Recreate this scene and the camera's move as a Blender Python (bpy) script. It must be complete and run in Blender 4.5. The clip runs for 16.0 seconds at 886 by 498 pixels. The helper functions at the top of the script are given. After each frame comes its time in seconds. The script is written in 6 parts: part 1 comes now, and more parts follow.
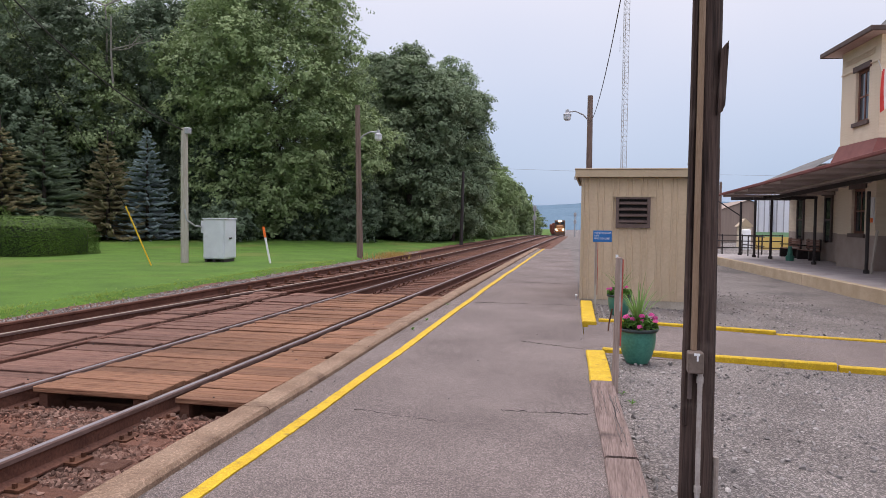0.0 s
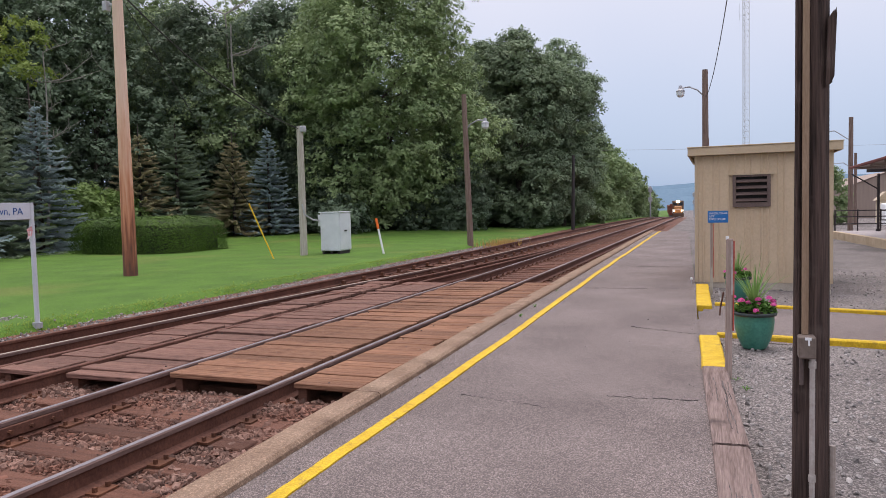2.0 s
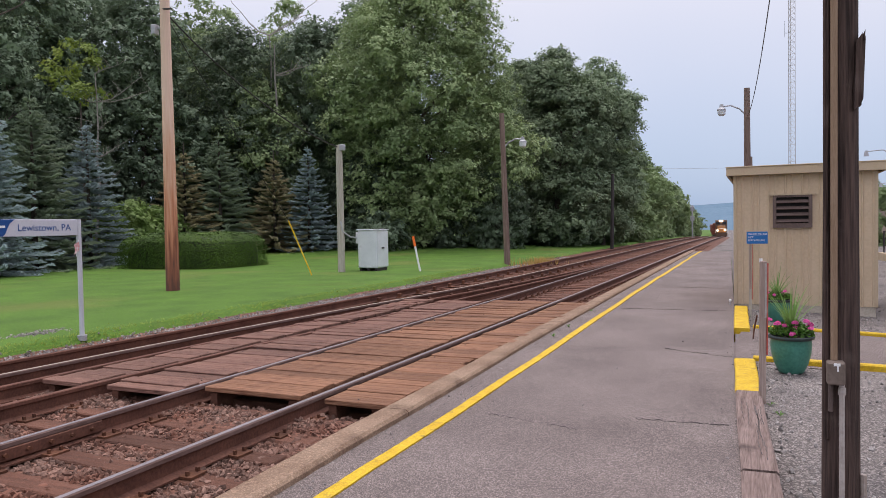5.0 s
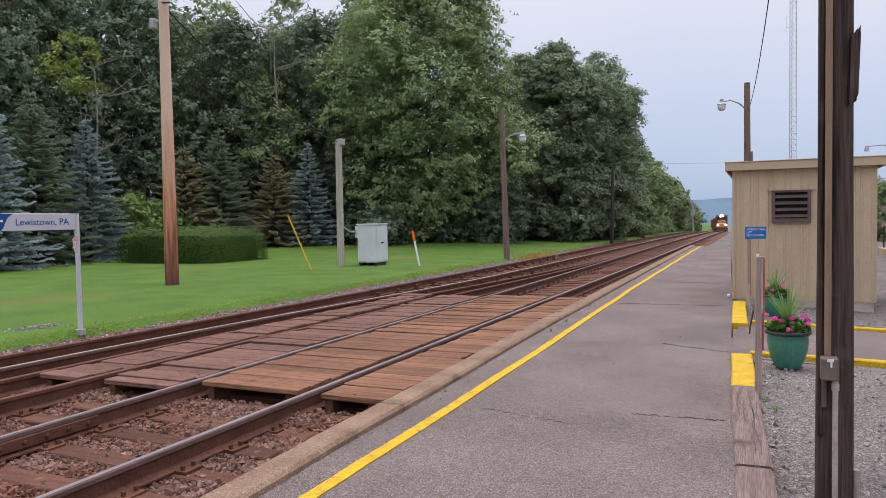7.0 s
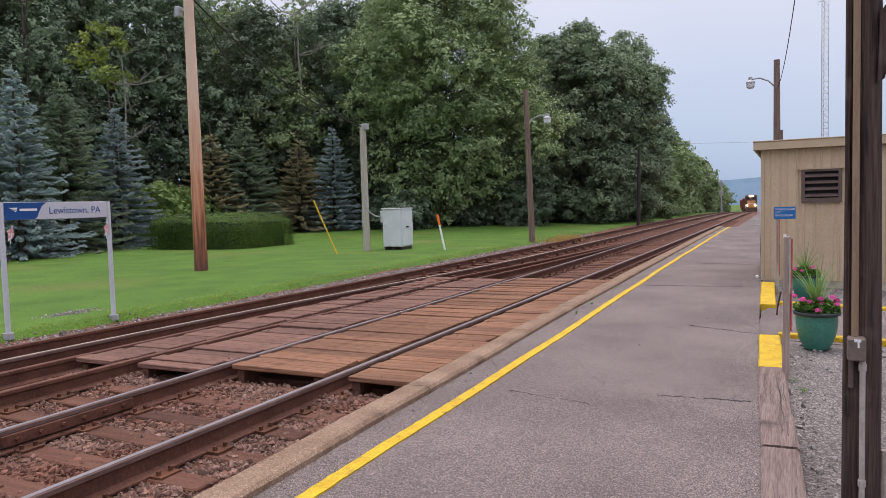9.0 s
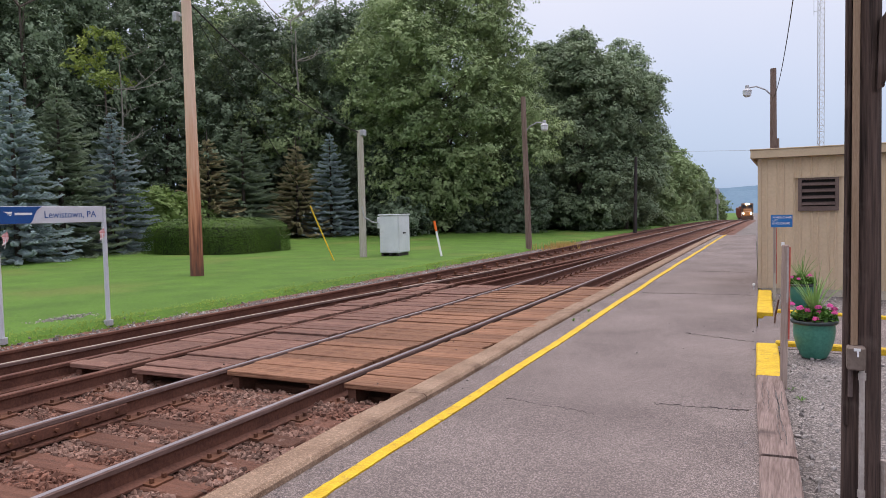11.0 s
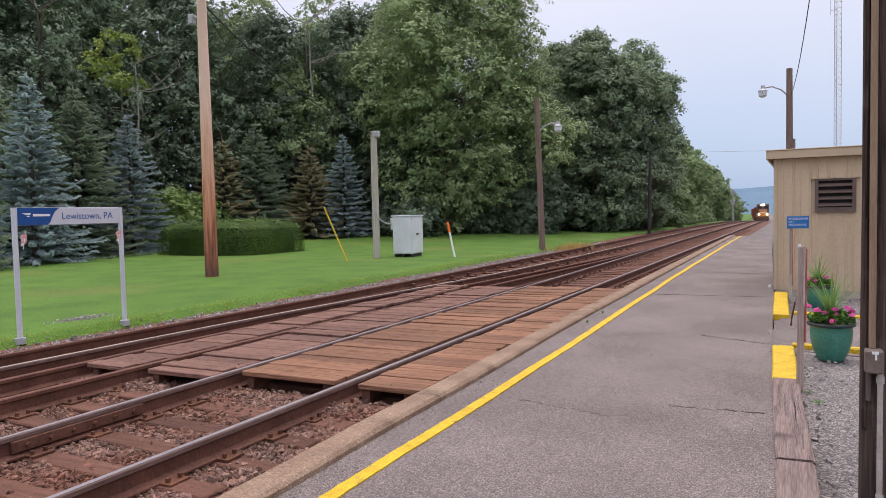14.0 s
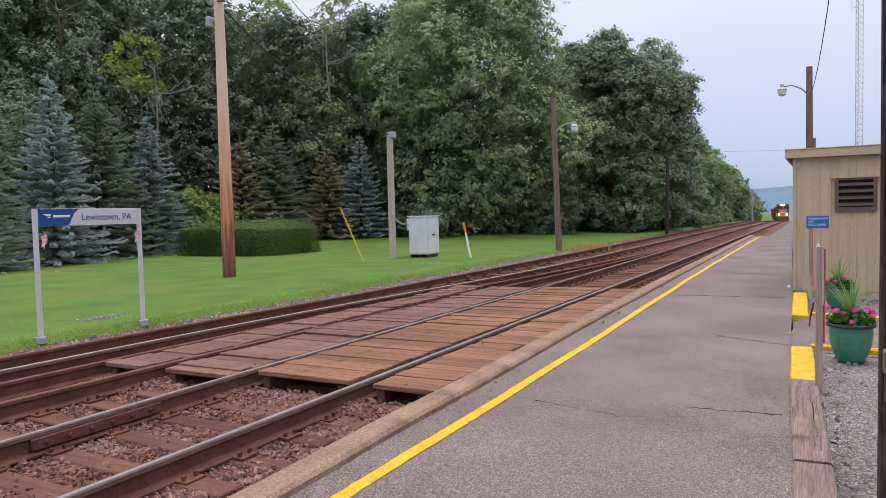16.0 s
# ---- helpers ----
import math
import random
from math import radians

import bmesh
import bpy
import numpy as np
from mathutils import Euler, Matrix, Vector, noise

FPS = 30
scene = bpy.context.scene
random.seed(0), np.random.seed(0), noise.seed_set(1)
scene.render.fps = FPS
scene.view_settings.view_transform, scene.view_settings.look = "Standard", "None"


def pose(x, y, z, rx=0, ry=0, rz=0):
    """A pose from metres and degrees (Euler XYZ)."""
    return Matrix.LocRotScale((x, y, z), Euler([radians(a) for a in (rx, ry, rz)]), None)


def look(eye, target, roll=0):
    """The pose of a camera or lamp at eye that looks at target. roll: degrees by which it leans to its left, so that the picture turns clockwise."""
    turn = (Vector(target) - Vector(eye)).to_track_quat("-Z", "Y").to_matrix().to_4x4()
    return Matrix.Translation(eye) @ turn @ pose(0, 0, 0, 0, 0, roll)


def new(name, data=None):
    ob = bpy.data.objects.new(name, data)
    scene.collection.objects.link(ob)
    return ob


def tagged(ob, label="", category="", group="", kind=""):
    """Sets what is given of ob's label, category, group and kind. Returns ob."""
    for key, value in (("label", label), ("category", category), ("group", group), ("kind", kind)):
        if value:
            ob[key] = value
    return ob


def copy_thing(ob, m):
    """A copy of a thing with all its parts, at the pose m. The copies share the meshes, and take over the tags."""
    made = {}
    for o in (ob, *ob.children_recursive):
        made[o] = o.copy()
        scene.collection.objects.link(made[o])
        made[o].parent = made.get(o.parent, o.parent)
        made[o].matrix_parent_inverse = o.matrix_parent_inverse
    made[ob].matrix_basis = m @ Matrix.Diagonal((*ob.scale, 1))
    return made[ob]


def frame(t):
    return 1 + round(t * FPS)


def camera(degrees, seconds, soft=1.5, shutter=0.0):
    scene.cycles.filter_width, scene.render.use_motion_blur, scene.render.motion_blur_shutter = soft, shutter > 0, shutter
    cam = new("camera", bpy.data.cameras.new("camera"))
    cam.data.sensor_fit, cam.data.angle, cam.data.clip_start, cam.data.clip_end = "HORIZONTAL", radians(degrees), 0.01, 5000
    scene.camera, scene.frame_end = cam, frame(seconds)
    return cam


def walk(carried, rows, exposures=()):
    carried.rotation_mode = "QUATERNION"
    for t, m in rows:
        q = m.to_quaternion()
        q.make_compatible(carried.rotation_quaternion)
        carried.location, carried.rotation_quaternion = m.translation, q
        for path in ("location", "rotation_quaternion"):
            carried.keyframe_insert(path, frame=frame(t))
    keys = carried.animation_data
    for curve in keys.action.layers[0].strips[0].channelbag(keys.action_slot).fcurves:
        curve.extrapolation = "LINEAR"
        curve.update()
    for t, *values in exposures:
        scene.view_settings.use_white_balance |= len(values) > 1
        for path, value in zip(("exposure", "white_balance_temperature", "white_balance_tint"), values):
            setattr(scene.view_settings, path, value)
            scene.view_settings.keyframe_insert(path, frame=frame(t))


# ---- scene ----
cam = camera(63.2, 16.0, 0.8)
PATH = [
    (0, (-0.214, 0.65, 1.672), (-0.629, 2.605, 1.591), 0.7),
    (0.5, (-0.22, 0.652, 1.664), (-0.638, 2.606, 1.566), 0.1),
    (1, (-0.112, 0.687, 1.662), (-0.706, 2.594, 1.559), 1.8),
    (1.5, (-0.054, 0.656, 1.686), (-0.75, 2.529, 1.589), -0.3),
    (2, (-0.088, 0.586, 1.688), (-0.802, 2.451, 1.573), -1.4),
    (2.5, (-0.043, 0.653, 1.686), (-0.74, 2.522, 1.55), -0.4),
    (3, (0.018, 0.648, 1.693), (-0.741, 2.493, 1.553), -0.3),
    (3.5, (0.0, 0.632, 1.698), (-0.763, 2.476, 1.565), -0.6),
    (4, (-0.008, 0.616, 1.702), (-0.778, 2.459, 1.604), -0.6),
    (4.5, (-0.001, 0.58, 1.707), (-0.783, 2.419, 1.616), -0.6),
    (5, (0.017, 0.558, 1.707), (-0.796, 2.384, 1.643), -1.0),
    (7.5, (0.078, 0.592, 1.711), (-0.739, 2.416, 1.625), -0.9),
    (8, (0.116, 0.616, 1.705), (-0.776, 2.404, 1.618), -0.2),
    (8.5, (0.086, 0.579, 1.707), (-0.817, 2.361, 1.617), -0.8),
    (9, (0.078, 0.544, 1.712), (-0.8, 2.337, 1.589), -1.6),
    (11.5, (0.055, 0.572, 1.71), (-0.814, 2.371, 1.607), -1.3),
    (12, (0.052, 0.567, 1.714), (-0.821, 2.363, 1.61), -1.5),
    (12.5, (0.054, 0.568, 1.713), (-0.827, 2.36, 1.61), -1.4),
    (13, (0.059, 0.577, 1.712), (-0.833, 2.364, 1.609), -1.2),
    (13.5, (0.055, 0.57, 1.711), (-0.844, 2.353, 1.608), -1.1),
    (14, (0.057, 0.56, 1.716), (-0.845, 2.342, 1.614), -1.3),
    (14.5, (0.066, 0.572, 1.715), (-0.845, 2.35, 1.615), -1.5),
    (15, (0.071, 0.583, 1.71), (-0.851, 2.355, 1.61), -1.3),
    (15.5, (0.075, 0.575, 1.713), (-0.862, 2.34, 1.613), -1.4),
    (16, (0.077, 0.568, 1.71), (-0.866, 2.329, 1.611), -1.4),
]
walk(cam, [(t, look(eye, target, roll)) for t, eye, target, roll in PATH], [(0.0, 0.24), (5.2, 0.21), (9.0, 0.20), (11.5, 0.31), (16.0, 0.32)])

# ---- world, sun, exposure ----
world = bpy.data.worlds.new("world")
scene.world = world
world.use_nodes = True
wn, wl = world.node_tree.nodes, world.node_tree.links
wn.clear()
w_out = wn.new("ShaderNodeOutputWorld")
w_bg = wn.new("ShaderNodeBackground")
w_mix = wn.new("ShaderNodeMix")
w_mix.data_type = "RGBA"
w_sky = wn.new("ShaderNodeTexSky")
w_sky.sky_type = "NISHITA"
w_sky.sun_disc = False
w_sky.sun_elevation, w_sky.sun_rotation = radians(77), radians(326)
w_sky.air_density, w_sky.dust_density = 1.0, 2.0
w_str = wn.new("ShaderNodeVectorMath")
w_str.operation = "SCALE"
w_str.inputs["Scale"].default_value = 0.10
wl.new(w_sky.outputs[0], w_str.inputs[0])
wl.new(w_str.outputs[0], w_mix.inputs["A"])
w_noise = wn.new("ShaderNodeTexNoise")
w_noise.inputs["Scale"].default_value, w_noise.inputs["Detail"].default_value = 1.6, 3
w_ramp = wn.new("ShaderNodeMix")
w_ramp.data_type = "RGBA"
w_ramp.inputs["A"].default_value, w_ramp.inputs["B"].default_value = (0.33, 0.46, 0.70, 1), (0.80, 0.78, 0.88, 1)
w_co, w_sep, w_up, w_fac = wn.new("ShaderNodeTexCoord"), wn.new("ShaderNodeSeparateXYZ"), wn.new("ShaderNodeMath"), wn.new("ShaderNodeMath")
wl.new(w_co.outputs["Generated"], w_sep.inputs[0])
w_up.operation, w_fac.operation, w_fac.use_clamp = "MULTIPLY_ADD", "MULTIPLY_ADD", True
wl.new(w_sep.outputs[2], w_up.inputs[0])
w_up.inputs[1].default_value, w_up.inputs[2].default_value = 3.0, -0.30
wl.new(w_noise.outputs[0], w_fac.inputs[0])
w_fac.inputs[1].default_value = 0.7
wl.new(w_up.outputs[0], w_fac.inputs[2])
wl.new(w_fac.outputs[0], w_ramp.inputs["Factor"])
wl.new(w_ramp.outputs["Result"], w_mix.inputs["B"])
w_mix.inputs["Factor"].default_value = 0.80
wl.new(w_mix.outputs["Result"], w_bg.inputs[0])
w_zen = wn.new("ShaderNodeMapRange")  # cloud cover brighter overhead than at the horizon
w_zen.inputs[1].default_value, w_zen.inputs[2].default_value, w_zen.inputs[3].default_value, w_zen.inputs[4].default_value = 0.32, 1.0, 1.0, 2.3
wl.new(w_sep.outputs[2], w_zen.inputs[0])
wl.new(w_zen.outputs[0], w_bg.inputs[1])
wl.new(w_bg.outputs[0], w_out.inputs[0])
sun = new("sun", bpy.data.lights.new("sun", "SUN"))
sun.data.energy, sun.data.angle, sun.data.color = 1.5, radians(40), (1.0, 0.90, 0.84)
sun.matrix_world = look((-6, 9, 46), (0, 0, 0))

# ---- materials ----


def material(name, c1, c2, scale=3.0, rough=0.85, metal=0.0, bump=0.3, fine=40.0, stretch=(1, 1, 1), vary=0.0, island=False, spec=0.3, dirt=None, space="Object", speck=None):
    """Two-scale noise between two colours, with fine grain in the relief."""
    m = bpy.data.materials.new(name)
    m.use_nodes = True
    n, l = m.node_tree.nodes, m.node_tree.links
    p = n["Principled BSDF"]
    p.inputs["Roughness"].default_value, p.inputs["Metallic"].default_value = rough, metal
    p.inputs["Specular IOR Level"].default_value = spec
    tc = n.new("ShaderNodeTexCoord")
    mp = n.new("ShaderNodeMapping")
    mp.inputs["Scale"].default_value = stretch
    l.new(tc.outputs[space], mp.inputs[0])
    big, small = n.new("ShaderNodeTexNoise"), n.new("ShaderNodeTexNoise")
    big.inputs["Scale"].default_value, big.inputs["Detail"].default_value = scale, 5
    small.inputs["Scale"].default_value, small.inputs["Detail"].default_value = fine, 4
    l.new(mp.outputs[0], big.inputs[0]), l.new(mp.outputs[0], small.inputs[0])
    add = n.new("ShaderNodeMath")
    add.operation = "MULTIPLY_ADD"
    l.new(small.outputs[0], add.inputs[0])
    add.inputs[1].default_value = 0.9
    sub = n.new("ShaderNodeMath")
    sub.operation = "SUBTRACT"
    l.new(big.outputs[0], sub.inputs[0])
    sub.inputs[1].default_value = 0.45
    l.new(sub.outputs[0], add.inputs[2])
    mix = n.new("ShaderNodeMix")
    mix.data_type = "RGBA"
    mix.inputs["A"].default_value, mix.inputs["B"].default_value = (*c1, 1), (*c2, 1)
    rmp = n.new("ShaderNodeMapRange")
    rmp.inputs[1].default_value, rmp.inputs[2].default_value = 0.25, 0.75
    l.new(add.outputs[0], rmp.inputs[0])
    l.new(rmp.outputs[0], mix.inputs["Factor"])
    col = mix.outputs["Result"]
    if dirt:
        d = n.new("ShaderNodeTexNoise")
        d.inputs["Scale"].default_value, d.inputs["Detail"].default_value = dirt[1], 6
        l.new(tc.outputs[space], d.inputs[0])
        r = n.new("ShaderNodeMapRange")
        r.inputs[1].default_value, r.inputs[2].default_value, r.inputs[4].default_value = dirt[2], dirt[2] + 0.12, dirt[3]
        l.new(d.outputs[0], r.inputs[0])
        mx = n.new("ShaderNodeMix")
        mx.data_type = "RGBA"
        l.new(r.outputs[0], mx.inputs["Factor"]), l.new(col, mx.inputs["A"])
        mx.inputs["B"].default_value = (*dirt[0], 1)
        col = mx.outputs["Result"]
    if speck:
        vo = n.new("ShaderNodeTexVoronoi")
        vo.inputs["Scale"].default_value = speck[0]
        l.new(tc.outputs[space], vo.inputs["Vector"])
        sv = n.new("ShaderNodeSeparateColor")
        l.new(vo.outputs["Color"], sv.inputs[0])
        pw = n.new("ShaderNodeMath")
        pw.operation = "POWER"
        pw.inputs[1].default_value = speck[2] if len(speck) > 2 else 2.0
        l.new(sv.outputs[0], pw.inputs[0])
        vm = n.new("ShaderNodeMapRange")
        vm.inputs[3].default_value, vm.inputs[4].default_value = 1 - 0.6 * speck[1], 1 + 1.2 * speck[1]
        l.new(pw.outputs[0], vm.inputs[0])
        hs = n.new("ShaderNodeHueSaturation")
        l.new(vm.outputs[0], hs.inputs["Value"]), l.new(col, hs.inputs["Color"])
        col = hs.outputs[0]
    if vary:
        hsv = n.new("ShaderNodeHueSaturation")
        src = n.new("ShaderNodeNewGeometry").outputs["Random Per Island"] if island else n.new("ShaderNodeObjectInfo").outputs["Random"]
        v = n.new("ShaderNodeMapRange")
        v.inputs[3].default_value, v.inputs[4].default_value = 1 - vary, 1 + vary
        l.new(src, v.inputs[0]), l.new(v.outputs[0], hsv.inputs["Value"])
        l.new(col, hsv.inputs["Color"])
        col = hsv.outputs[0]
    l.new(col, p.inputs["Base Color"])
    if bump:
        b = n.new("ShaderNodeBump")
        b.inputs["Strength"].default_value, b.inputs["Distance"].default_value = bump, 0.02
        l.new(add.outputs[0], b.inputs["Height"]), l.new(b.outputs[0], p.inputs["Normal"])
    return m


def leaf_material(name, c1, c2, thin=0.3, shift=0.15):
    """Leaves that let some light through, each clump of its own tone and each plant a little apart."""
    m = bpy.data.materials.new(name)
    m.use_nodes = True
    n, l = m.node_tree.nodes, m.node_tree.links
    n.clear()
    out, mixs = n.new("ShaderNodeOutputMaterial"), n.new("ShaderNodeMixShader")
    d, t = n.new("ShaderNodeBsdfPrincipled"), n.new("ShaderNodeBsdfTranslucent")
    d.inputs["Roughness"].default_value, d.inputs["Specular IOR Level"].default_value = 0.6, 0.25
    geo, info = n.new("ShaderNodeNewGeometry"), n.new("ShaderNodeObjectInfo")
    mix = n.new("ShaderNodeMix")
    mix.data_type = "RGBA"
    mix.inputs["A"].default_value, mix.inputs["B"].default_value = (*c1, 1), (*c2, 1)
    tc, ns = n.new("ShaderNodeTexCoord"), n.new("ShaderNodeTexNoise")
    ns.inputs["Scale"].default_value, ns.inputs["Detail"].default_value = 0.45, 3
    l.new(tc.outputs["Object"], ns.inputs[0])
    st = n.new("ShaderNodeMapRange")
    st.inputs[1].default_value, st.inputs[2].default_value, st.inputs[4].default_value = 0.3, 0.7, 0.75
    l.new(ns.outputs[0], st.inputs[0])
    ad = n.new("ShaderNodeMath")
    ad.operation = "MULTIPLY_ADD"
    l.new(geo.outputs["Random Per Island"], ad.inputs[0])
    ad.inputs[1].default_value = 0.30
    l.new(st.outputs[0], ad.inputs[2])
    l.new(ad.outputs[0], mix.inputs["Factor"])
    hsv = n.new("ShaderNodeHueSaturation")
    v = n.new("ShaderNodeMapRange")
    v.inputs[3].default_value, v.inputs[4].default_value = 1 - shift, 1 + shift
    l.new(info.outputs["Random"], v.inputs[0]), l.new(v.outputs[0], hsv.inputs["Value"])
    l.new(mix.outputs["Result"], hsv.inputs["Color"])
    l.new(hsv.outputs[0], d.inputs["Base Color"]), l.new(hsv.outputs[0], t.inputs[0])
    mixs.inputs[0].default_value = thin
    l.new(d.outputs[0], mixs.inputs[1]), l.new(t.outputs[0], mixs.inputs[2]), l.new(mixs.outputs[0], out.inputs[0])
    return m


def glow(name, color, strength):
    m = bpy.data.materials.new(name)
    m.use_nodes = True
    p = m.node_tree.nodes["Principled BSDF"]
    p.inputs["Base Color"].default_value = (*color, 1)
    p.inputs["Emission Color"].default_value = (*color, 1)
    p.inputs["Emission Strength"].default_value = strength
    return m


GRASS = material("lawn_grass", (0.04559, 0.09632, 0.00946), (0.08536, 0.172, 0.0172), 0.8, 0.9, bump=0.6, fine=45, dirt=((0.1212, 0.1419, 0.02924), 0.28, 0.54, 0.6), speck=(38.0, 0.22))
BLADE = leaf_material("grass_blades", (0.20, 0.30, 0.045), (0.38, 0.44, 0.12), 0.6)
ASPHALT = material("old_asphalt", (0.144, 0.1155, 0.108), (0.224, 0.1833, 0.1702), 0.7, 0.92, bump=0.7, fine=110, dirt=((0.128, 0.1032, 0.0962), 0.6, 0.52, 0.45), speck=(150.0, 0.70, 2.4))
GRAVEL = material("grey_gravel", (0.1302, 0.1123, 0.1056), (0.2436, 0.2148, 0.2016), 0.9, 0.95, bump=1.0, fine=60, dirt=((0.0966, 0.0861, 0.0848), 0.45, 0.50, 0.75), speck=(80.0, 0.72, 2.4))
BALLAST = material("ballast_bed", (0.08208, 0.03478, 0.02425), (0.1728, 0.0851, 0.05821), 2.5, 0.95, bump=1.0, fine=22, speck=(30.0, 0.6))
STONE = material("ballast_stones", (0.1037, 0.05476, 0.04019), (0.2462, 0.1532, 0.1192), 3, 0.9, bump=0.3, vary=0.5, island=True, dirt=((0.1426, 0.05772, 0.03604), 0.9, 0.47, 0.75))
PEBBLE = material("grey_stones", (0.1602, 0.1462, 0.1403), (0.3574, 0.3289, 0.3115), 6, 0.9, bump=0.2, vary=0.35, island=True)
STONE_GREY = material("verge_stone", (0.156, 0.1365, 0.13), (0.338, 0.3055, 0.2925), 6, 0.9, bump=0.2, vary=0.4, island=True)
TAR = material("crack_dirt", (0.0714, 0.0595, 0.05712), (0.1547, 0.1309, 0.1249), 5, 0.95, bump=0.2)
CURB = material("weathered_curb", (0.172, 0.1064, 0.07), (0.296, 0.2052, 0.1435), 2.2, 0.9, bump=0.6, fine=35, dirt=((0.112, 0.06992, 0.0476), 2.3, 0.60, 0.7), speck=(130.0, 0.38, 3.0))
RAILSIDE = material("rusted_rail", (0.07603, 0.03117, 0.02106), (0.1486, 0.06465, 0.04319), 4, 0.8, 0.05, bump=0.3)
RAILHEAD = material("worn_rail_head", (0.1037, 0.06384, 0.05366), (0.1728, 0.114, 0.09996), 6, 0.7, 0.0, bump=0.05, stretch=(8, 0.3, 1), spec=0.12)
# wheel-polished steel, its blue-violet sheen put into the colour
RAILSHINE = material("polished_sheen_rail_head", (0.20, 0.175, 0.185), (0.31, 0.275, 0.29), 6, 0.35, 0.3, bump=0.05, stretch=(8, 0.3, 1), spec=0.35)
# worn running band whose cream highlight is painted in as colour
RAILCREAM = material("cream_highlight_rail_head", (0.32, 0.264, 0.212), (0.416, 0.352, 0.288), 6, 0.5, 0.1, bump=0.05, stretch=(8, 0.3, 1), spec=0.25)
RUST = material("rust", (0.06624, 0.0254, 0.01473), (0.1238, 0.05128, 0.02701), 8, 0.85, 0.05, bump=0.4, vary=0.3)
TIE = material("creosote_tie", (0.08208, 0.03617, 0.02425), (0.1598, 0.07388, 0.04851), 3, 0.9, bump=0.7, stretch=(0.6, 6, 6), vary=0.25)
PLANK = material("red_brown_plank", (0.1271, 0.05522, 0.03068), (0.286, 0.1484, 0.08608), 2.2, 0.85, bump=0.8, fine=13, stretch=(0.5, 9, 9), vary=0.25, dirt=((0.08623, 0.0371, 0.02395), 3.0, 0.58, 0.65))
PLANK_DARK = material("dark_plank", (0.1085, 0.05365, 0.04033), (0.2222, 0.119, 0.08767), 2.2, 0.85, bump=0.8, fine=13, stretch=(0.5, 9, 9), vary=0.2, dirt=((0.07231, 0.03609, 0.02805), 3.0, 0.58, 0.6))
YELLOW = material("yellow_paint", (0.4664, 0.2856, 0.0104), (0.6072, 0.4074, 0.0216), 5, 0.7, bump=0.4, fine=90, dirt=((0.2376, 0.1596, 0.044), 9.0, 0.60, 0.8), speck=(80.0, 0.18))
TIMBER = material("weathered_timber", (0.138, 0.0946, 0.08282), (0.299, 0.2219, 0.1968), 2, 0.9, bump=1.0, fine=9, stretch=(14, 0.7, 9), dirt=((0.0552, 0.03784, 0.0328), 2.5, 0.62, 0.75))
SHED = material("tan_metal_siding", (0.4926, 0.3817, 0.2599), (0.5764, 0.4498, 0.31), 1.2, 0.6, bump=0.03, fine=20, dirt=((0.4192, 0.3199, 0.2098), 0.9, 0.55, 0.4))
SHED_TRIM = material("tan_trim", (0.4444, 0.345, 0.2338), (0.5036, 0.3964, 0.2692), 2, 0.55, bump=0.03)
LOUVRE = material("brown_louvre", (0.102, 0.0696, 0.06), (0.144, 0.102, 0.09), 4, 0.5, bump=0.05)
BLACK = material("void_shade", (0.010, 0.009, 0.009), (0.02, 0.018, 0.018), 3, 0.9, bump=0.0)
CONCRETE = material("pale_concrete", (0.36, 0.31, 0.25), (0.52, 0.46, 0.38), 2.5, 0.9, bump=0.3, dirt=((0.25, 0.21, 0.17), 1.4, 0.58, 0.6))
POLE = material("near_pole_wood", (0.020, 0.012, 0.010), (0.105, 0.068, 0.056), 1.6, 0.85, bump=1.0, fine=5, stretch=(16, 16, 0.7), dirt=((0.150, 0.112, 0.098), 3.2, 0.57, 0.55))
POLE_GREY = material("grey_pole", (0.324, 0.288, 0.24), (0.504, 0.468, 0.408), 1.6, 0.85, bump=0.5, fine=7, stretch=(10, 10, 0.6))
POLE_BROWN = material("brown_pole_wood", (0.1323, 0.08625, 0.069), (0.23, 0.1667, 0.138), 1.6, 0.85, bump=0.5, fine=7, stretch=(10, 10, 0.6))
CONDUIT = material("grey_conduit", (0.27, 0.215, 0.18), (0.38, 0.32, 0.28), 5, 0.55, 0.1, bump=0.1)
JBOX = material("brown_box", (0.12, 0.088, 0.07), (0.19, 0.148, 0.125), 6, 0.6, bump=0.15)
MOULD = material("tan_moulding", (0.22, 0.142, 0.09), (0.31, 0.215, 0.145), 3, 0.7, bump=0.2, stretch=(6, 6, 0.6))
PIPE = material("pale_conduit", (0.36, 0.31, 0.28), (0.49, 0.44, 0.405), 5, 0.5, 0.1, bump=0.1)
POST = material("pale_post_wood", (0.27, 0.195, 0.16), (0.42, 0.33, 0.285), 2, 0.85, bump=0.5, fine=9, stretch=(12, 12, 0.7), dirt=((0.15, 0.10, 0.085), 3, 0.6, 0.6))
FADED_RED = material("faded_red_tape", (0.36, 0.055, 0.04), (0.50, 0.13, 0.095), 9, 0.6, bump=0.1, dirt=((0.36, 0.25, 0.2), 9, 0.6, 0.6))
GALV = material("grey_steel", (0.32, 0.32, 0.34), (0.44, 0.44, 0.46), 3, 0.5, 0.2, bump=0.05)
CABINET = material("cabinet_grey", (0.5808, 0.594, 0.6336), (0.726, 0.7392, 0.7788), 1.8, 0.55, 0.1, bump=0.03, dirt=((0.4488, 0.4356, 0.4356), 2, 0.62, 0.5))
WHITE = material("white_enamel", (0.70, 0.70, 0.70), (0.80, 0.80, 0.80), 3, 0.5, bump=0.03)
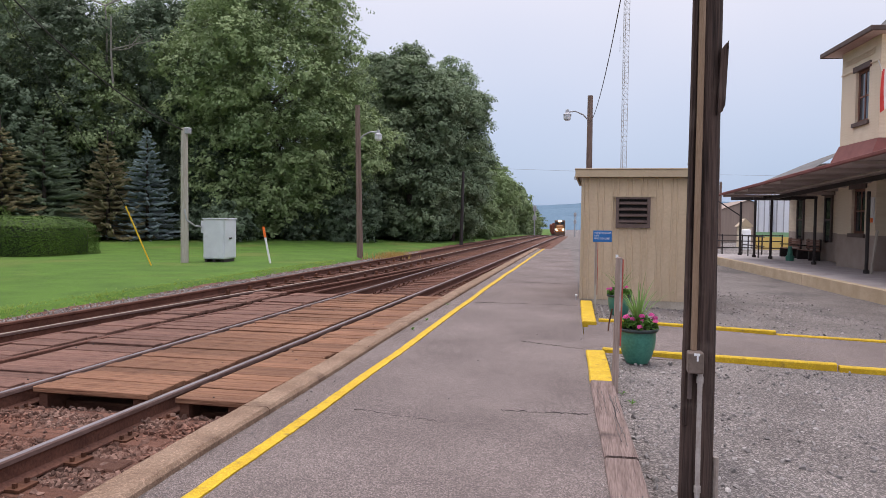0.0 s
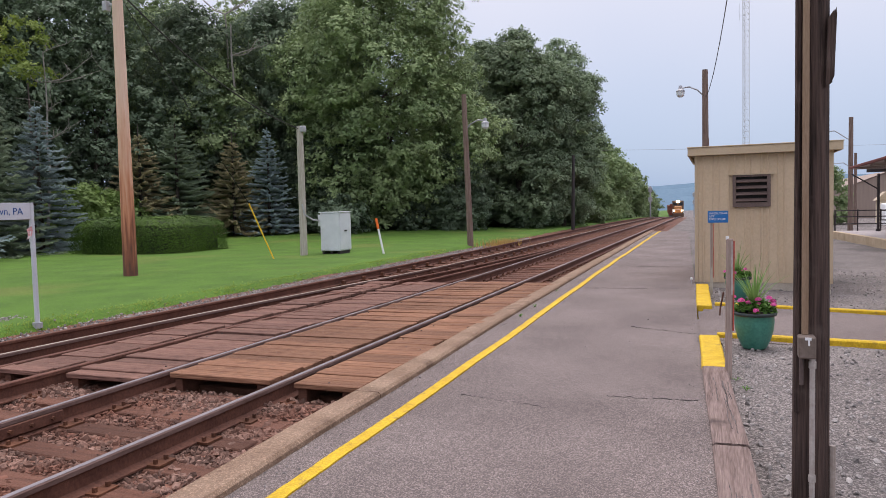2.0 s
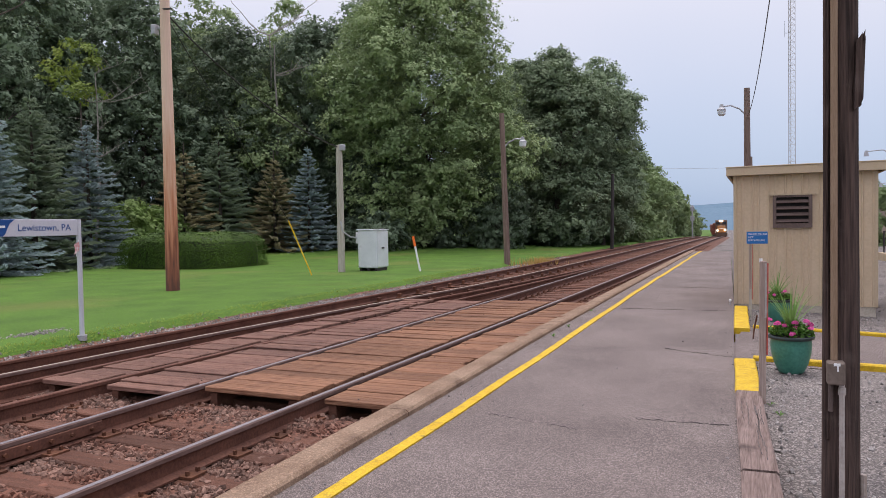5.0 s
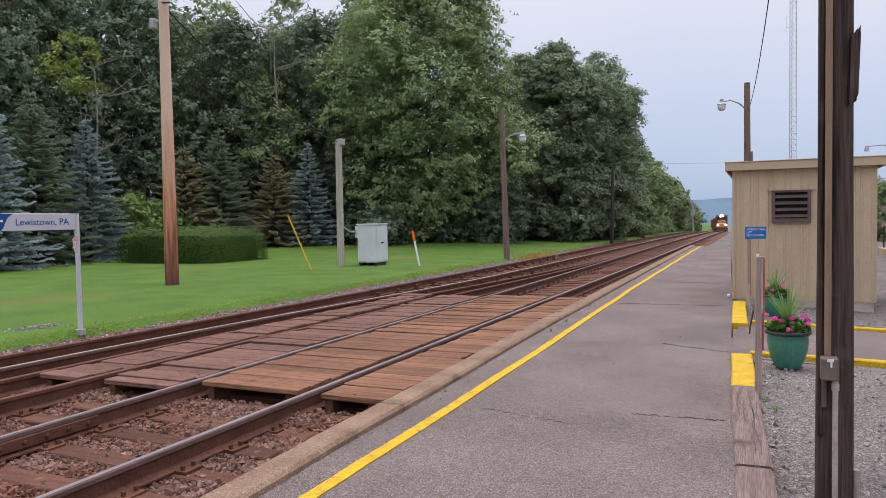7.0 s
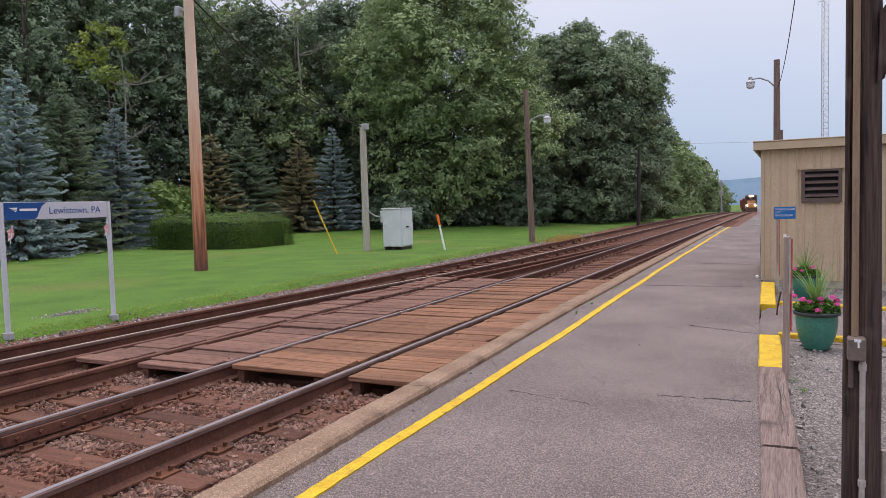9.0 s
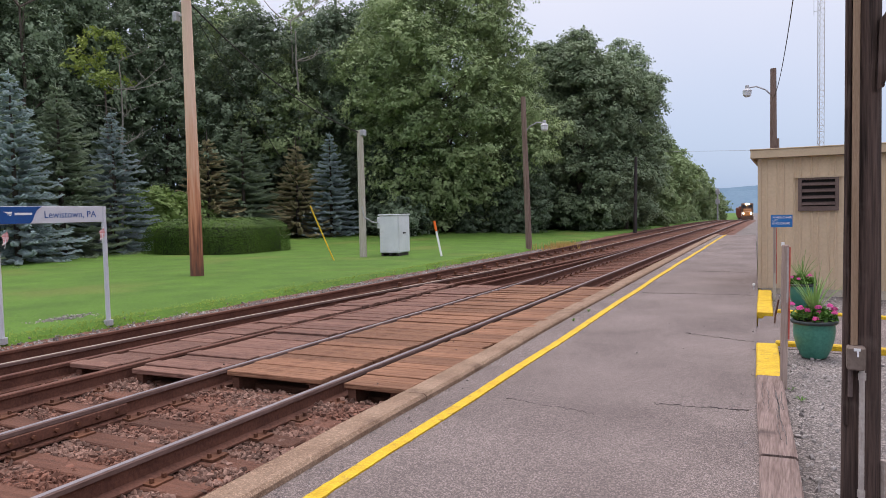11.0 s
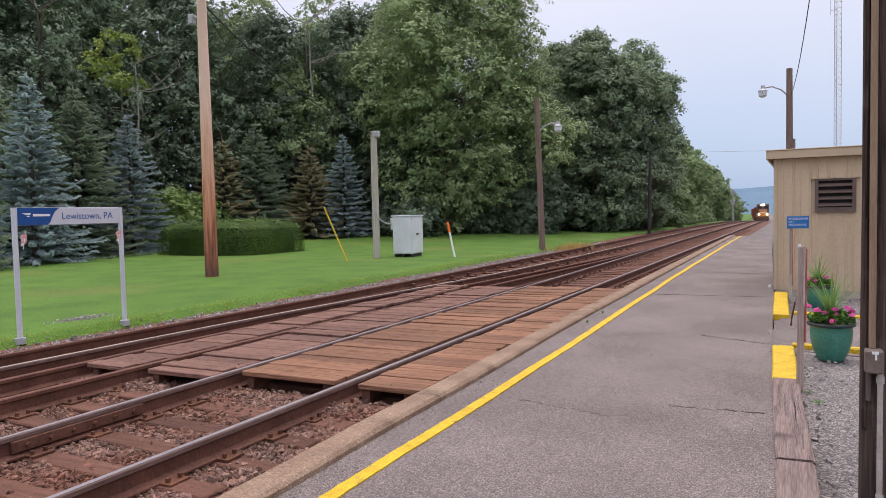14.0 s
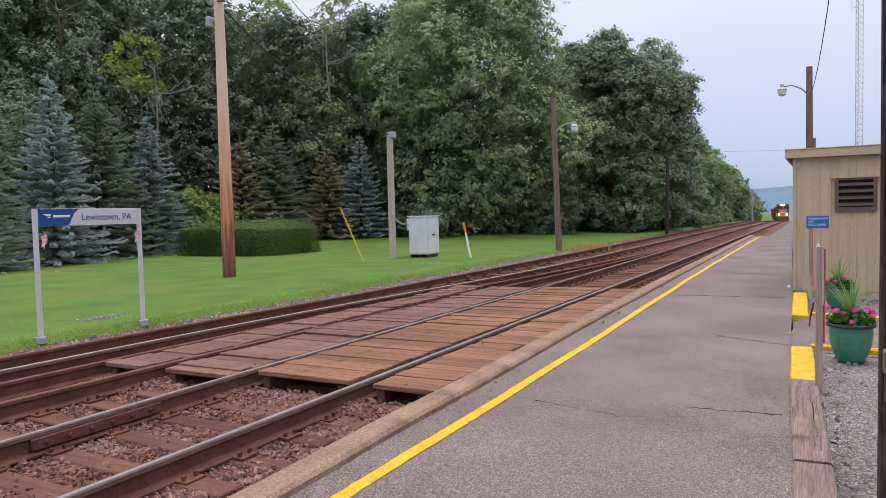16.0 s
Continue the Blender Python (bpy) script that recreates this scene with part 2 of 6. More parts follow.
BLUE = material("sign_blue", (0.010, 0.060, 0.22), (0.014, 0.080, 0.28), 3, 0.45, bump=0.0)
SIGN_GREY = material("sign_pale", (0.488, 0.5002, 0.5368), (0.5612, 0.5734, 0.61), 2, 0.5, bump=0.0)
SIGN_BLUE2 = material("small_sign_blue", (0.015, 0.12, 0.36), (0.02, 0.15, 0.42), 3, 0.5, bump=0.0)
RED = material("red_paint", (0.50, 0.035, 0.03), (0.60, 0.06, 0.05), 4, 0.6, bump=0.1)
ORANGE = material("orange_plastic", (0.75, 0.13, 0.02), (0.85, 0.18, 0.03), 4, 0.5, bump=0.0)
STICK = material("yellow_guy_guard", (0.72, 0.42, 0.02), (0.80, 0.50, 0.04), 4, 0.5, bump=0.0)
TEAL = material("teal_glaze", (0.03135, 0.1479, 0.1085), (0.057, 0.2156, 0.1602), 5, 0.4, bump=0.05, spec=0.5)
RIM = material("dark_rim", (0.02, 0.03, 0.03), (0.04, 0.05, 0.05), 5, 0.4, bump=0.05)
SOIL = material("soil", (0.05, 0.035, 0.025), (0.09, 0.06, 0.045), 20, 0.95, bump=0.5)
PETAL = leaf_material("pink_petals", (0.62, 0.05, 0.30), (0.85, 0.22, 0.50), 0.3)
FLOWERLEAF = leaf_material("flower_leaves", (0.054, 0.144, 0.0225), (0.144, 0.27, 0.054), 0.3)
SPIKE = leaf_material("spike_blades", (0.10, 0.22, 0.05), (0.26, 0.38, 0.12), 0.3)
LEAF_A = leaf_material("broad_leaves", (0.1388, 0.2008, 0.0891), (0.333, 0.4084, 0.1949), 0.22, 0.12)
LEAF_C = leaf_material("green_leaves", (0.1298, 0.1851, 0.1067), (0.2921, 0.3677, 0.2161), 0.22, 0.15)
LEAF_FAR = leaf_material("pale_leaves", (0.1372, 0.1953, 0.08452), (0.2854, 0.3677, 0.174), 0.32, 0.15)
LEAF_B = leaf_material("dark_leaves", (0.098, 0.1387, 0.09067), (0.1837, 0.2391, 0.1494), 0.25, 0.22)
LEAF_SHRUB = leaf_material("shrub_leaves", (0.13, 0.20, 0.06), (0.25, 0.35, 0.11), 0.35, 0.1)
LEAF_Y = leaf_material("yellow_green_leaves", (0.13, 0.19, 0.04), (0.27, 0.32, 0.075), 0.35, 0.1)
NEEDLE_BLUE = leaf_material("blue_needles", (0.1757, 0.2361, 0.2306), (0.4612, 0.5435, 0.549), 0.15, 0.1)
NEEDLE = leaf_material("green_needles", (0.1458, 0.1998, 0.1274), (0.3564, 0.4212, 0.2808), 0.15, 0.12)
NEEDLE_BROWN = leaf_material("browning_needles", (0.2277, 0.2181, 0.1265), (0.4968, 0.4295, 0.253), 0.15, 0.12)
# near black: the shade deep inside the hedge, put into a colour
HEDGE_SHADE = leaf_material("hedge_inner_shade", (0.008, 0.014, 0.005), (0.018, 0.028, 0.009), 0.0, 0.05)
HEDGE = leaf_material("hedge_leaves", (0.01922, 0.04825, 0.005914), (0.08133, 0.1426, 0.01709), 0.05, 0.1)
BARK = material("bark", (0.05, 0.04, 0.033), (0.13, 0.105, 0.09), 4, 0.95, bump=0.8, stretch=(6, 6, 1))
BARK_PALE = material("pale_bark", (0.20, 0.18, 0.16), (0.34, 0.31, 0.28), 4, 0.95, bump=0.6, stretch=(6, 6, 1))
BRICK_CREAM = material("cream_brick", (0.64, 0.53, 0.40), (0.76, 0.66, 0.52), 1.5, 0.85, bump=0.3, fine=25, stretch=(1, 1, 6))
BROWN_WALL = material("brown_wall_base", (0.30, 0.235, 0.20), (0.40, 0.33, 0.29), 2, 0.85, bump=0.3)
TRIM_BROWN = material("brown_trim", (0.085, 0.060, 0.055), (0.13, 0.095, 0.085), 3, 0.7, bump=0.1)
SOFFIT = material("boarded_soffit", (0.36, 0.29, 0.27), (0.46, 0.39, 0.37), 2, 0.8, bump=0.15, stretch=(0.5, 8, 1))
ROOF_RED = material("red_metal_roof", (0.145, 0.046, 0.042), (0.21, 0.073, 0.062), 1.5, 0.7, bump=0.1)
SLATE = material("grey_shingle", (0.10, 0.098, 0.10), (0.18, 0.175, 0.175), 3, 0.85, bump=0.4)
DOCK = material("dock_paving", (0.30, 0.26, 0.26), (0.44, 0.40, 0.395), 1.2, 0.9, bump=0.3)
TAN_CURB = material("tan_concrete", (0.38, 0.29, 0.19), (0.52, 0.41, 0.29), 2, 0.9, bump=0.3)
IRON = material("dark_iron", (0.030, 0.024, 0.024), (0.06, 0.05, 0.05), 5, 0.6, 0.3, bump=0.1)
WINFRAME = material("red_brown_sash", (0.15, 0.065, 0.045), (0.21, 0.10, 0.07), 4, 0.6, bump=0.1)
TANK = material("white_tank", (0.62, 0.64, 0.68), (0.72, 0.74, 0.78), 0.4, 0.5, bump=0.0, stretch=(3, 3, 0.2))
YELLOW_WALL = material("yellow_wall", (0.62, 0.43, 0.12), (0.70, 0.50, 0.16), 1, 0.8, bump=0.05)
GREEN_BAND = material("green_band", (0.20, 0.36, 0.20), (0.25, 0.42, 0.24), 1, 0.8, bump=0.05)
WAREHOUSE = material("tan_warehouse", (0.26, 0.20, 0.165), (0.32, 0.25, 0.21), 1, 0.8, bump=0.05, stretch=(4, 4, 0.2))
# dark body paint warmed to brown with the headlights' golden glow
LOCO_GLOW_BROWN = material("locomotive_glow_brown", (0.09, 0.055, 0.04), (0.16, 0.10, 0.07), 1.5, 0.5, bump=0.05)
LOCO_NOSE = material("cream_and_rust_nose", (0.30, 0.13, 0.05), (0.46, 0.24, 0.11), 1.5, 0.5, bump=0.05)
FREIGHT = material("freight_red", (0.17, 0.050, 0.035), (0.25, 0.085, 0.06), 0.8, 0.75, bump=0.1)
# the blue haze of distance is put into the hills' colour
HAZE = material("hazy_hill", (0.0972, 0.1596, 0.2214), (0.1224, 0.19, 0.2542), 0.02, 1.0, bump=0.0, fine=0.3)
HEADLIGHT = glow("headlight", (1.0, 0.76, 0.45), 14.0)
LENS = material("lamp_lens", (0.55, 0.57, 0.60), (0.68, 0.70, 0.72), 5, 0.25, bump=0.0)
GLASS = bpy.data.materials.new("window_glass")
GLASS.use_nodes = True
_p = GLASS.node_tree.nodes["Principled BSDF"]
_p.inputs["Base Color"].default_value, _p.inputs["Roughness"].default_value = (0.03, 0.035, 0.045, 1), 0.05



def banded_wood(name, bands):
    """Pole wood whose treatment has weathered off towards the top; bands of (height, colour)."""
    m = material(name, bands[0][1], bands[0][1], 1.4, 0.85, bump=0.6, fine=7, stretch=(10, 10, 0.5))
    n, l = m.node_tree.nodes, m.node_tree.links
    tc, sep, ns, mad, ramp = n.new("ShaderNodeTexCoord"), n.new("ShaderNodeSeparateXYZ"), n.new("ShaderNodeTexNoise"), n.new("ShaderNodeMath"), n.new("ShaderNodeValToRGB")
    mp = n.new("ShaderNodeMapping")
    mp.inputs["Scale"].default_value = (9, 9, 0.6)
    l.new(tc.outputs["Object"], mp.inputs[0]), l.new(mp.outputs[0], ns.inputs[0]), l.new(tc.outputs["Object"], sep.inputs[0])
    ns.inputs["Scale"].default_value, ns.inputs["Detail"].default_value = 1.5, 6
    mad.operation = "MULTIPLY_ADD"
    l.new(ns.outputs[0], mad.inputs[0])
    mad.inputs[1].default_value = 5.0
    l.new(sep.outputs[2], mad.inputs[2])
    dv = n.new("ShaderNodeMath")
    dv.operation = "DIVIDE"
    l.new(mad.outputs[0], dv.inputs[0])
    dv.inputs[1].default_value = 14.0
    l.new(dv.outputs[0], ramp.inputs[0])
    e = ramp.color_ramp.elements
    e[0].position, e[0].color = (bands[0][0] + 2.5) / 14, (*bands[0][1], 1)
    e[1].position, e[1].color = (bands[-1][0] + 2.5) / 14, (*bands[-1][1], 1)
    for h, c in bands[1:-1]:
        x = e.new((h + 2.5) / 14)
        x.color = (*c, 1)
    l.new(ramp.outputs[0], n["Principled BSDF"].inputs["Base Color"])
    return m


POLE_BANDS = banded_wood("treated_pole", ((0.3, (0.1334, 0.0594, 0.045)), (1.2, (0.2784, 0.1026, 0.062)), (2.3, (0.522, 0.2214, 0.13)), (3.6, (0.6264, 0.3618, 0.255)), (5.5, (0.7076, 0.4914, 0.39)), (8.5, (0.6264, 0.4536, 0.36))))
# ---- building tools ----


class Build:
    """Gathers vertices and faces for one mesh."""

    def __init__(self):
        self.v, self.f = [], []

    def add(self, verts, faces):
        o = len(self.v)
        self.v += [tuple(p) for p in verts]
        self.f += [tuple(o + i for i in f) for f in faces]
        return self

    def box(self, x0, x1, y0, y1, z0, z1, m=None):
        p = [Vector((x, y, z)) for z in (z0, z1) for y in (y0, y1) for x in (x0, x1)]
        if m:
            p = [m @ q for q in p]
        return self.add(p, [(0, 2, 3, 1), (4, 5, 7, 6), (0, 1, 5, 4), (1, 3, 7, 5), (3, 2, 6, 7), (2, 0, 4, 6)])

    def cyl(self, a, b, r0, r1=None, n=10, cap=True):
        a, b, r1 = Vector(a), Vector(b), r0 if r1 is None else r1
        q = (b - a).to_track_quat("Z", "Y")
        vs = []
        for c, r in ((a, r0), (b, r1)):
            vs += [c + q @ Vector((r * math.cos(2 * math.pi * i / n), r * math.sin(2 * math.pi * i / n), 0)) for i in range(n)]
        fs = [(i, (i + 1) % n, n + (i + 1) % n, n + i) for i in range(n)]
        if cap:
            fs += [tuple(range(n - 1, -1, -1)), tuple(range(n, 2 * n))]
        return self.add(vs, fs)

    def tube(self, pts, r, n=6, taper=1.0):
        k = len(pts) - 1
        for i in range(k):
            self.cyl(pts[i], pts[i + 1], r * (1 + (taper - 1) * i / k), r * (1 + (taper - 1) * (i + 1) / k), n)
        return self

    def lathe(self, prof, n=24, c=(0, 0, 0)):
        vs = [(c[0] + r * math.cos(2 * math.pi * i / n), c[1] + r * math.sin(2 * math.pi * i / n), c[2] + z) for r, z in prof for i in range(n)]
        fs = [(j * n + i, j * n + (i + 1) % n, (j + 1) * n + (i + 1) % n, (j + 1) * n + i) for j in range(len(prof) - 1) for i in range(n)]
        return self.add(vs, fs)

    def sweep(self, prof, line, closed=True):
        """A profile of (sideways, up) drawn along a line of (x, y, z), with its side square to the line in plan."""
        k = len(prof)
        vs = []
        for i, p in enumerate(line):
            a, b = Vector(line[max(i - 1, 0)]), Vector(line[min(i + 1, len(line) - 1)])
            d = (b - a).to_2d().normalized()
            vs += [(p[0] + d.y * s, p[1] - d.x * s, p[2] + u) for s, u in prof]
        m = k if closed else k - 1
        fs = [(i * k + j, i * k + (j + 1) % k, (i + 1) * k + (j + 1) % k, (i + 1) * k + j) for i in range(len(line) - 1) for j in range(m)]
        if closed:
            fs += [tuple(range(k - 1, -1, -1)), tuple(range((len(line) - 1) * k, len(line) * k))]
        return self.add(vs, fs)

    def mesh(self, name, mat, smooth=False, bevel=0.0):
        me = bpy.data.meshes.new(name)
        me.from_pydata(self.v, [], self.f)
        if bevel:
            bm = bmesh.new()
            bm.from_mesh(me)
            bmesh.ops.remove_doubles(bm, verts=bm.verts, dist=1e-5)
            bmesh.ops.bevel(bm, geom=bm.edges[:], offset=bevel, segments=1, affect="EDGES", clamp_overlap=True)
            bm.to_mesh(me)
            bm.free()
        me.materials.append(mat)
        if smooth:
            me.polygons.foreach_set("use_smooth", [True] * len(me.polygons))
        me.update()
        return me


def part(name, b, mat, parent, label="", smooth=False, bevel=0.0, at=None):
    """One mesh object under a thing or a part; b may be a Build or a ready mesh."""
    ob = new(name, b.mesh(name, mat, smooth, bevel) if isinstance(b, Build) else b)
    ob.parent = parent
    if at is not None:
        ob.matrix_basis = at
    return tagged(ob, label) if label else ob


def thing(name, m, label, category, group=""):
    ob = new(name)
    ob.empty_display_size = 0.2
    ob.matrix_basis = m
    return tagged(ob, label, category, group)


def single(name, b, mat, label, category, m=None, kind="", group="", smooth=False, bevel=0.0):
    ob = new(name, b.mesh(name, mat, smooth, bevel) if isinstance(b, Build) else b)
    if m is not None:
        ob.matrix_basis = m
    return tagged(ob, label, category, group, kind)


def solid_text(name, body, size, depth, mat, parent, m, label="", align="LEFT"):
    """Lettering as a mesh part."""
    c = bpy.data.curves.new(name, "FONT")
    c.body, c.size, c.extrude, c.align_x = body, size, depth, align
    tmp = new(name + "_tmp", c)
    me = bpy.data.meshes.new_from_object(tmp.evaluated_get(bpy.context.evaluated_depsgraph_get()))
    bpy.data.objects.remove(tmp)
    me.materials.clear()
    me.materials.append(mat)
    ob = new(name, me)
    ob.parent, ob.matrix_basis = parent, m
    return tagged(ob, label) if label else ob


def fall(y):
    """The line drops gently away from the station."""
    return -1.75 * (max(y - 32.0, 0) / 138.0) ** 2 if y < 170 else -1.75 - 0.02536 * (min(y, 260) - 170)


def curve_left(y):
    return -4.49e-4 * max(y - 20.0, 0) ** 1.8 if y < 260 else -8.64 - 0.0648 * (y - 260)


def spread(y0, y1, fine, coarse, turn):
    ys, y = [], y0
    while y < y1:
        ys.append(y)
        y += fine if y < turn else coarse
    return ys + [y1]


def yellow_x(y):
    return float(np.interp(y, (-12, 2, 4, 5, 6.5, 9.2, 11, 12.9, 15.9, 20.4, 27.7, 39, 44.7), (-2.2, -2.44, -2.512, -2.543, -2.56, -2.592, -2.662, -2.695, -2.775, -2.88, -2.99, -3.195, -3.27)))


def curb_x(y):
    """The middle of the platform's edge curb."""
    return float(np.interp(y, (-12, 2, 4, 5.3, 6.5, 8.3, 9.5, 12, 14.6, 18, 27.7, 44.7), (-2.68, -2.90, -2.965, -3.02, -3.045, -3.085, -3.135, -3.20, -3.225, -3.30, -3.46, -3.74)))


# ---- ground ----


def lawn_height(x, y):
    z = 0.02 + 0.012 * noise.noise(Vector((x * 0.3, y * 0.3, 0)))
    if y > 26:
        z += 0.35 * min(max((y - 30) / 18, 0), 1) * min(max((-x - 12.5) / 7, 0), 1)
    edge = min(max((-9.72 + curve_left(y) * 0.9 - x + 0.12 * noise.noise(Vector((0, y * 0.6, 7)))) / 0.5, 0), 1)
    return fall(y) - 0.42 + (z + 0.42) * edge if x > -60 else fall(y) + z


gx = sorted(set([-900, -400, -200, -120, -80] + [-60 + 2 * i for i in range(24)] + [-13.5 + 0.3 * i for i in range(18)] + [-8 + 2.5 * i for i in range(18)] + [45, 60, 90, 150, 300, 900]))
gy = sorted(set([-300, -100, -40, -15] + [-8 + 1.6 * i for i in range(60)] + [95 + 8 * i for i in range(20)] + [280, 400, 700, 1200, 2000]))
b = Build()
b.add([(x, y, lawn_height(x, y)) for y in gy for x in gx],
      [(j * len(gx) + i, j * len(gx) + i + 1, (j + 1) * len(gx) + i + 1, (j + 1) * len(gx) + i) for j in range(len(gy) - 1) for i in range(len(gx) - 1)])
ground = single("ground", b, GRASS, "mown green lawn beside the railway tracks", "ground", kind="structure", smooth=True)

# grass blades on the lawn near the tracks
rng = np.random.default_rng(4)
b = Build()
for i in range(9000):
    y = 1.5 + 26 * rng.random() ** 1.3
    x = -9.86 - abs(rng.normal()) * 0.28 + 0.10 * noise.noise(Vector((0, y * 0.9, 2)))
    z = lawn_height(x, y) - 0.004
    for k in range(3):
        a, h, w = rng.random() * 6.28, 0.015 + 0.035 * rng.random(), 0.004 + 0.003 * rng.random()
        lx, ly = rng.normal() * 0.02, rng.normal() * 0.02
        b.add([(x - w * math.cos(a), y - w * math.sin(a), z), (x + w * math.cos(a), y + w * math.sin(a), z), (x + lx, y + ly, z + h)], [(0, 1, 2)])
single("grass", b, BLADE, "ragged yellow-green grass along the lawn edge", "grass", kind="stuff")

# ballast bed of the tracks


def bed_z(x, y):
    pit = 1.0 if 6.5 < y < 15.3 and -7.6 < x < -3.1 else 0.0
    heap = 0.045 * math.exp(-((y - 6.08) / 0.32) ** 2) if -7.4 < x < -3.2 and not pit else 0.0
    return -0.145 - 0.06 * math.exp(-((x + 6.05) / 0.35) ** 2) - 0.17 * pit + heap


ys = sorted(set(spread(-14, 330, 1.0, 4.0, 60) + [5.5, 5.7, 5.9, 6.1, 6.25, 6.4, 6.48, 6.56, 15.2, 15.4]))
b = Build()
cols = 26
vs, fs = [], []
for y in ys:
    for i in range(cols):
        s = i / (cols - 1)
        right = yellow_x(y) - 0.35 if y < 44.7 else -2.6
        left = -10.25
        x = left + (right - left) * s
        z = bed_z(x, y) + 0.025 * noise.noise(Vector((x * 1.7, y * 1.7, 3)))
        if s < 0.12:
            z += 0.06 * (1 - s / 0.12)
        vs.append((x + curve_left(y), y, z + fall(y)))
fs = [(j * cols + i, j * cols + i + 1, (j + 1) * cols + i + 1, (j + 1) * cols + i) for j in range(len(ys) - 1) for i in range(cols - 1)]
b.add(vs, fs)
single("track_bed", b, BALLAST, "rusty brown crushed stone bed under the tracks", "track bed", kind="structure", smooth=True)


def stones(name, count, place, size, mat, label):
    """Loose angular stones, uncountable."""
    base = bmesh.new()
    bmesh.ops.create_icosphere(base, subdivisions=1, radius=1.0)
    pv = np.array([v.co[:] for v in base.verts])
    pf = [[v.index for v in f.verts] for f in base.faces]
    base.free()
    r = np.random.default_rng(len(name) * 7 + count)
    bb = Build()
    for _ in range(count):
        x, y, z = place(r)
        s = size[0] + (size[1] - size[0]) * r.random() ** 2
        sc = s * np.array([0.7 + 0.6 * r.random(), 0.7 + 0.6 * r.random(), 0.5 + 0.4 * r.random()])
        q = np.array(Euler(tuple(r.random(3) * 6.28)).to_matrix())
        jit = pv * (0.9 + 0.25 * r.random((len(pv), 1)))
        for _k in range(5):
            cut = r.normal(size=3)
            cut /= np.linalg.norm(cut)
            jit = jit - np.outer(np.maximum(jit @ cut - 0.35 - 0.3 * r.random(), 0), cut)
        jit = jit * 1.25
        pts = (jit * sc) @ q.T + np.array([x, y, z + s * 0.15])
        bb.add(pts.tolist(), pf)
    return single(name, bb, mat, label, "stones", kind="stuff")


def on_bed(r):
    while True:
        y = 2.4 + 4.6 * r.random() if r.random() < 0.78 else 7 + 28 * r.random()
        x = -9.55 + 6.45 * r.random()
        if 6.45 < y < 15.6 and -7.6 < x or 6.3 < y < 15.6 and -8.4 < x and r.random() < 0.5:
            continue
        if abs((y - 1.4 + 0.27) % 0.54 - 0.27) < 0.115 and -6.1 < x and r.random() < 0.82:
            continue
        return x, y, bed_z(x, y) - 0.015 + 0.02 * r.random()


stones("ballast_stones", 34000, on_bed, (0.012, 0.036), STONE, "loose red-brown crushed ballast stones between the rails")


def by_lawn(r):
    if r.random() < 0.02:
        x, y = -11.11 + 0.14 * r.normal(), 8.75 + 0.28 * r.normal()
        return x, y, lawn_height(x, y)
    y = 1 + 38 * r.random() ** 1.4
    x = -9.58 + 0.19 * r.normal() - 0.35 * r.random() * max(noise.noise(Vector((y * 0.45, 3, 0))), 0)
    return x, y, max(lawn_height(x, y), -0.115 + 0.05 * min(max((-9.5 - x) / 0.7, 0), 1))


stones("verge_stones", 14000, by_lawn, (0.009, 0.025), STONE_GREY, "grey ballast stones spilling onto the lawn edge")

# ---- platform ----


def edge_x(y):
    """The platform's edge on the yard side."""
    return float(np.interp(y, (-12, 5.75, 8.2, 10.0, 12.6, 15.5, 44.6), (0.55, -0.124, -0.242, -0.309, -0.41, -0.495, -1.70)))


PY = spread(-12, 44.6, 1.2, 2.5, 30)
b = Build()
vs = []
for y in PY:
    for i in range(13):
        x0, x1 = curb_x(y) + 0.10, edge_x(y)
        x = x0 + (x1 - x0) * i / 12
        vs.append((x, y, fall(y) + 0.008 * noise.noise(Vector((x * 0.8, y * 0.5, 1)))))
fs = [(j * 13 + i, j * 13 + i + 1, (j + 1) * 13 + i + 1, (j + 1) * 13 + i) for j in range(len(PY) - 1) for i in range(12)]
n0 = len(vs)
vs += [(x, y, -0.4) for y in PY for x in (curb_x(y) + 0.10, edge_x(y))]
for j in range(len(PY) - 1):
    fs.append((j * 13 + 12, n0 + 2 * j + 1, n0 + 2 * j + 3, (j + 1) * 13 + 12))
    fs.append((j * 13, (j + 1) * 13, n0 + 2 * j + 2, n0 + 2 * j))
jl = len(PY) - 1
fs.append((jl * 13, jl * 13 + 12, n0 + 2 * jl + 1, n0 + 2 * jl))
b.add(vs, fs)
platform = single("platform", b, ASPHALT, "worn grey asphalt station platform", "platform", kind="structure", smooth=False)

# painted safety line, slightly uneven
r0 = random.Random(3)
for ya, yb in ((-12, 44.4),):
    vs = []
    ly = spread(ya, yb, 0.07, 0.5, 16)
    for y in ly:
        mid = yellow_x(y) + 0.010 * math.sin(y * 1.3)
        wl_, wr_ = (0.053 + 0.008 * noise.noise(Vector((y * 7, k, 2))) + r0.uniform(-0.003, 0.003) for k in (0, 5))
        vs += [(mid - wl_ - 0.002, y, -0.02 + fall(y)), (mid - wl_, y, 0.012 + fall(y)), (mid + wr_, y, 0.012 + fall(y)), (mid + wr_ + 0.002, y, -0.02 + fall(y))]
    b = Build().add(vs, [(4 * i + j, 4 * i + j + 1, 4 * i + j + 5, 4 * i + j + 4) for i in range(len(ly) - 1) for j in range(3)])
    single("yellow_line", b, YELLOW, "painted yellow safety line on the platform", "painted line", kind="structure")

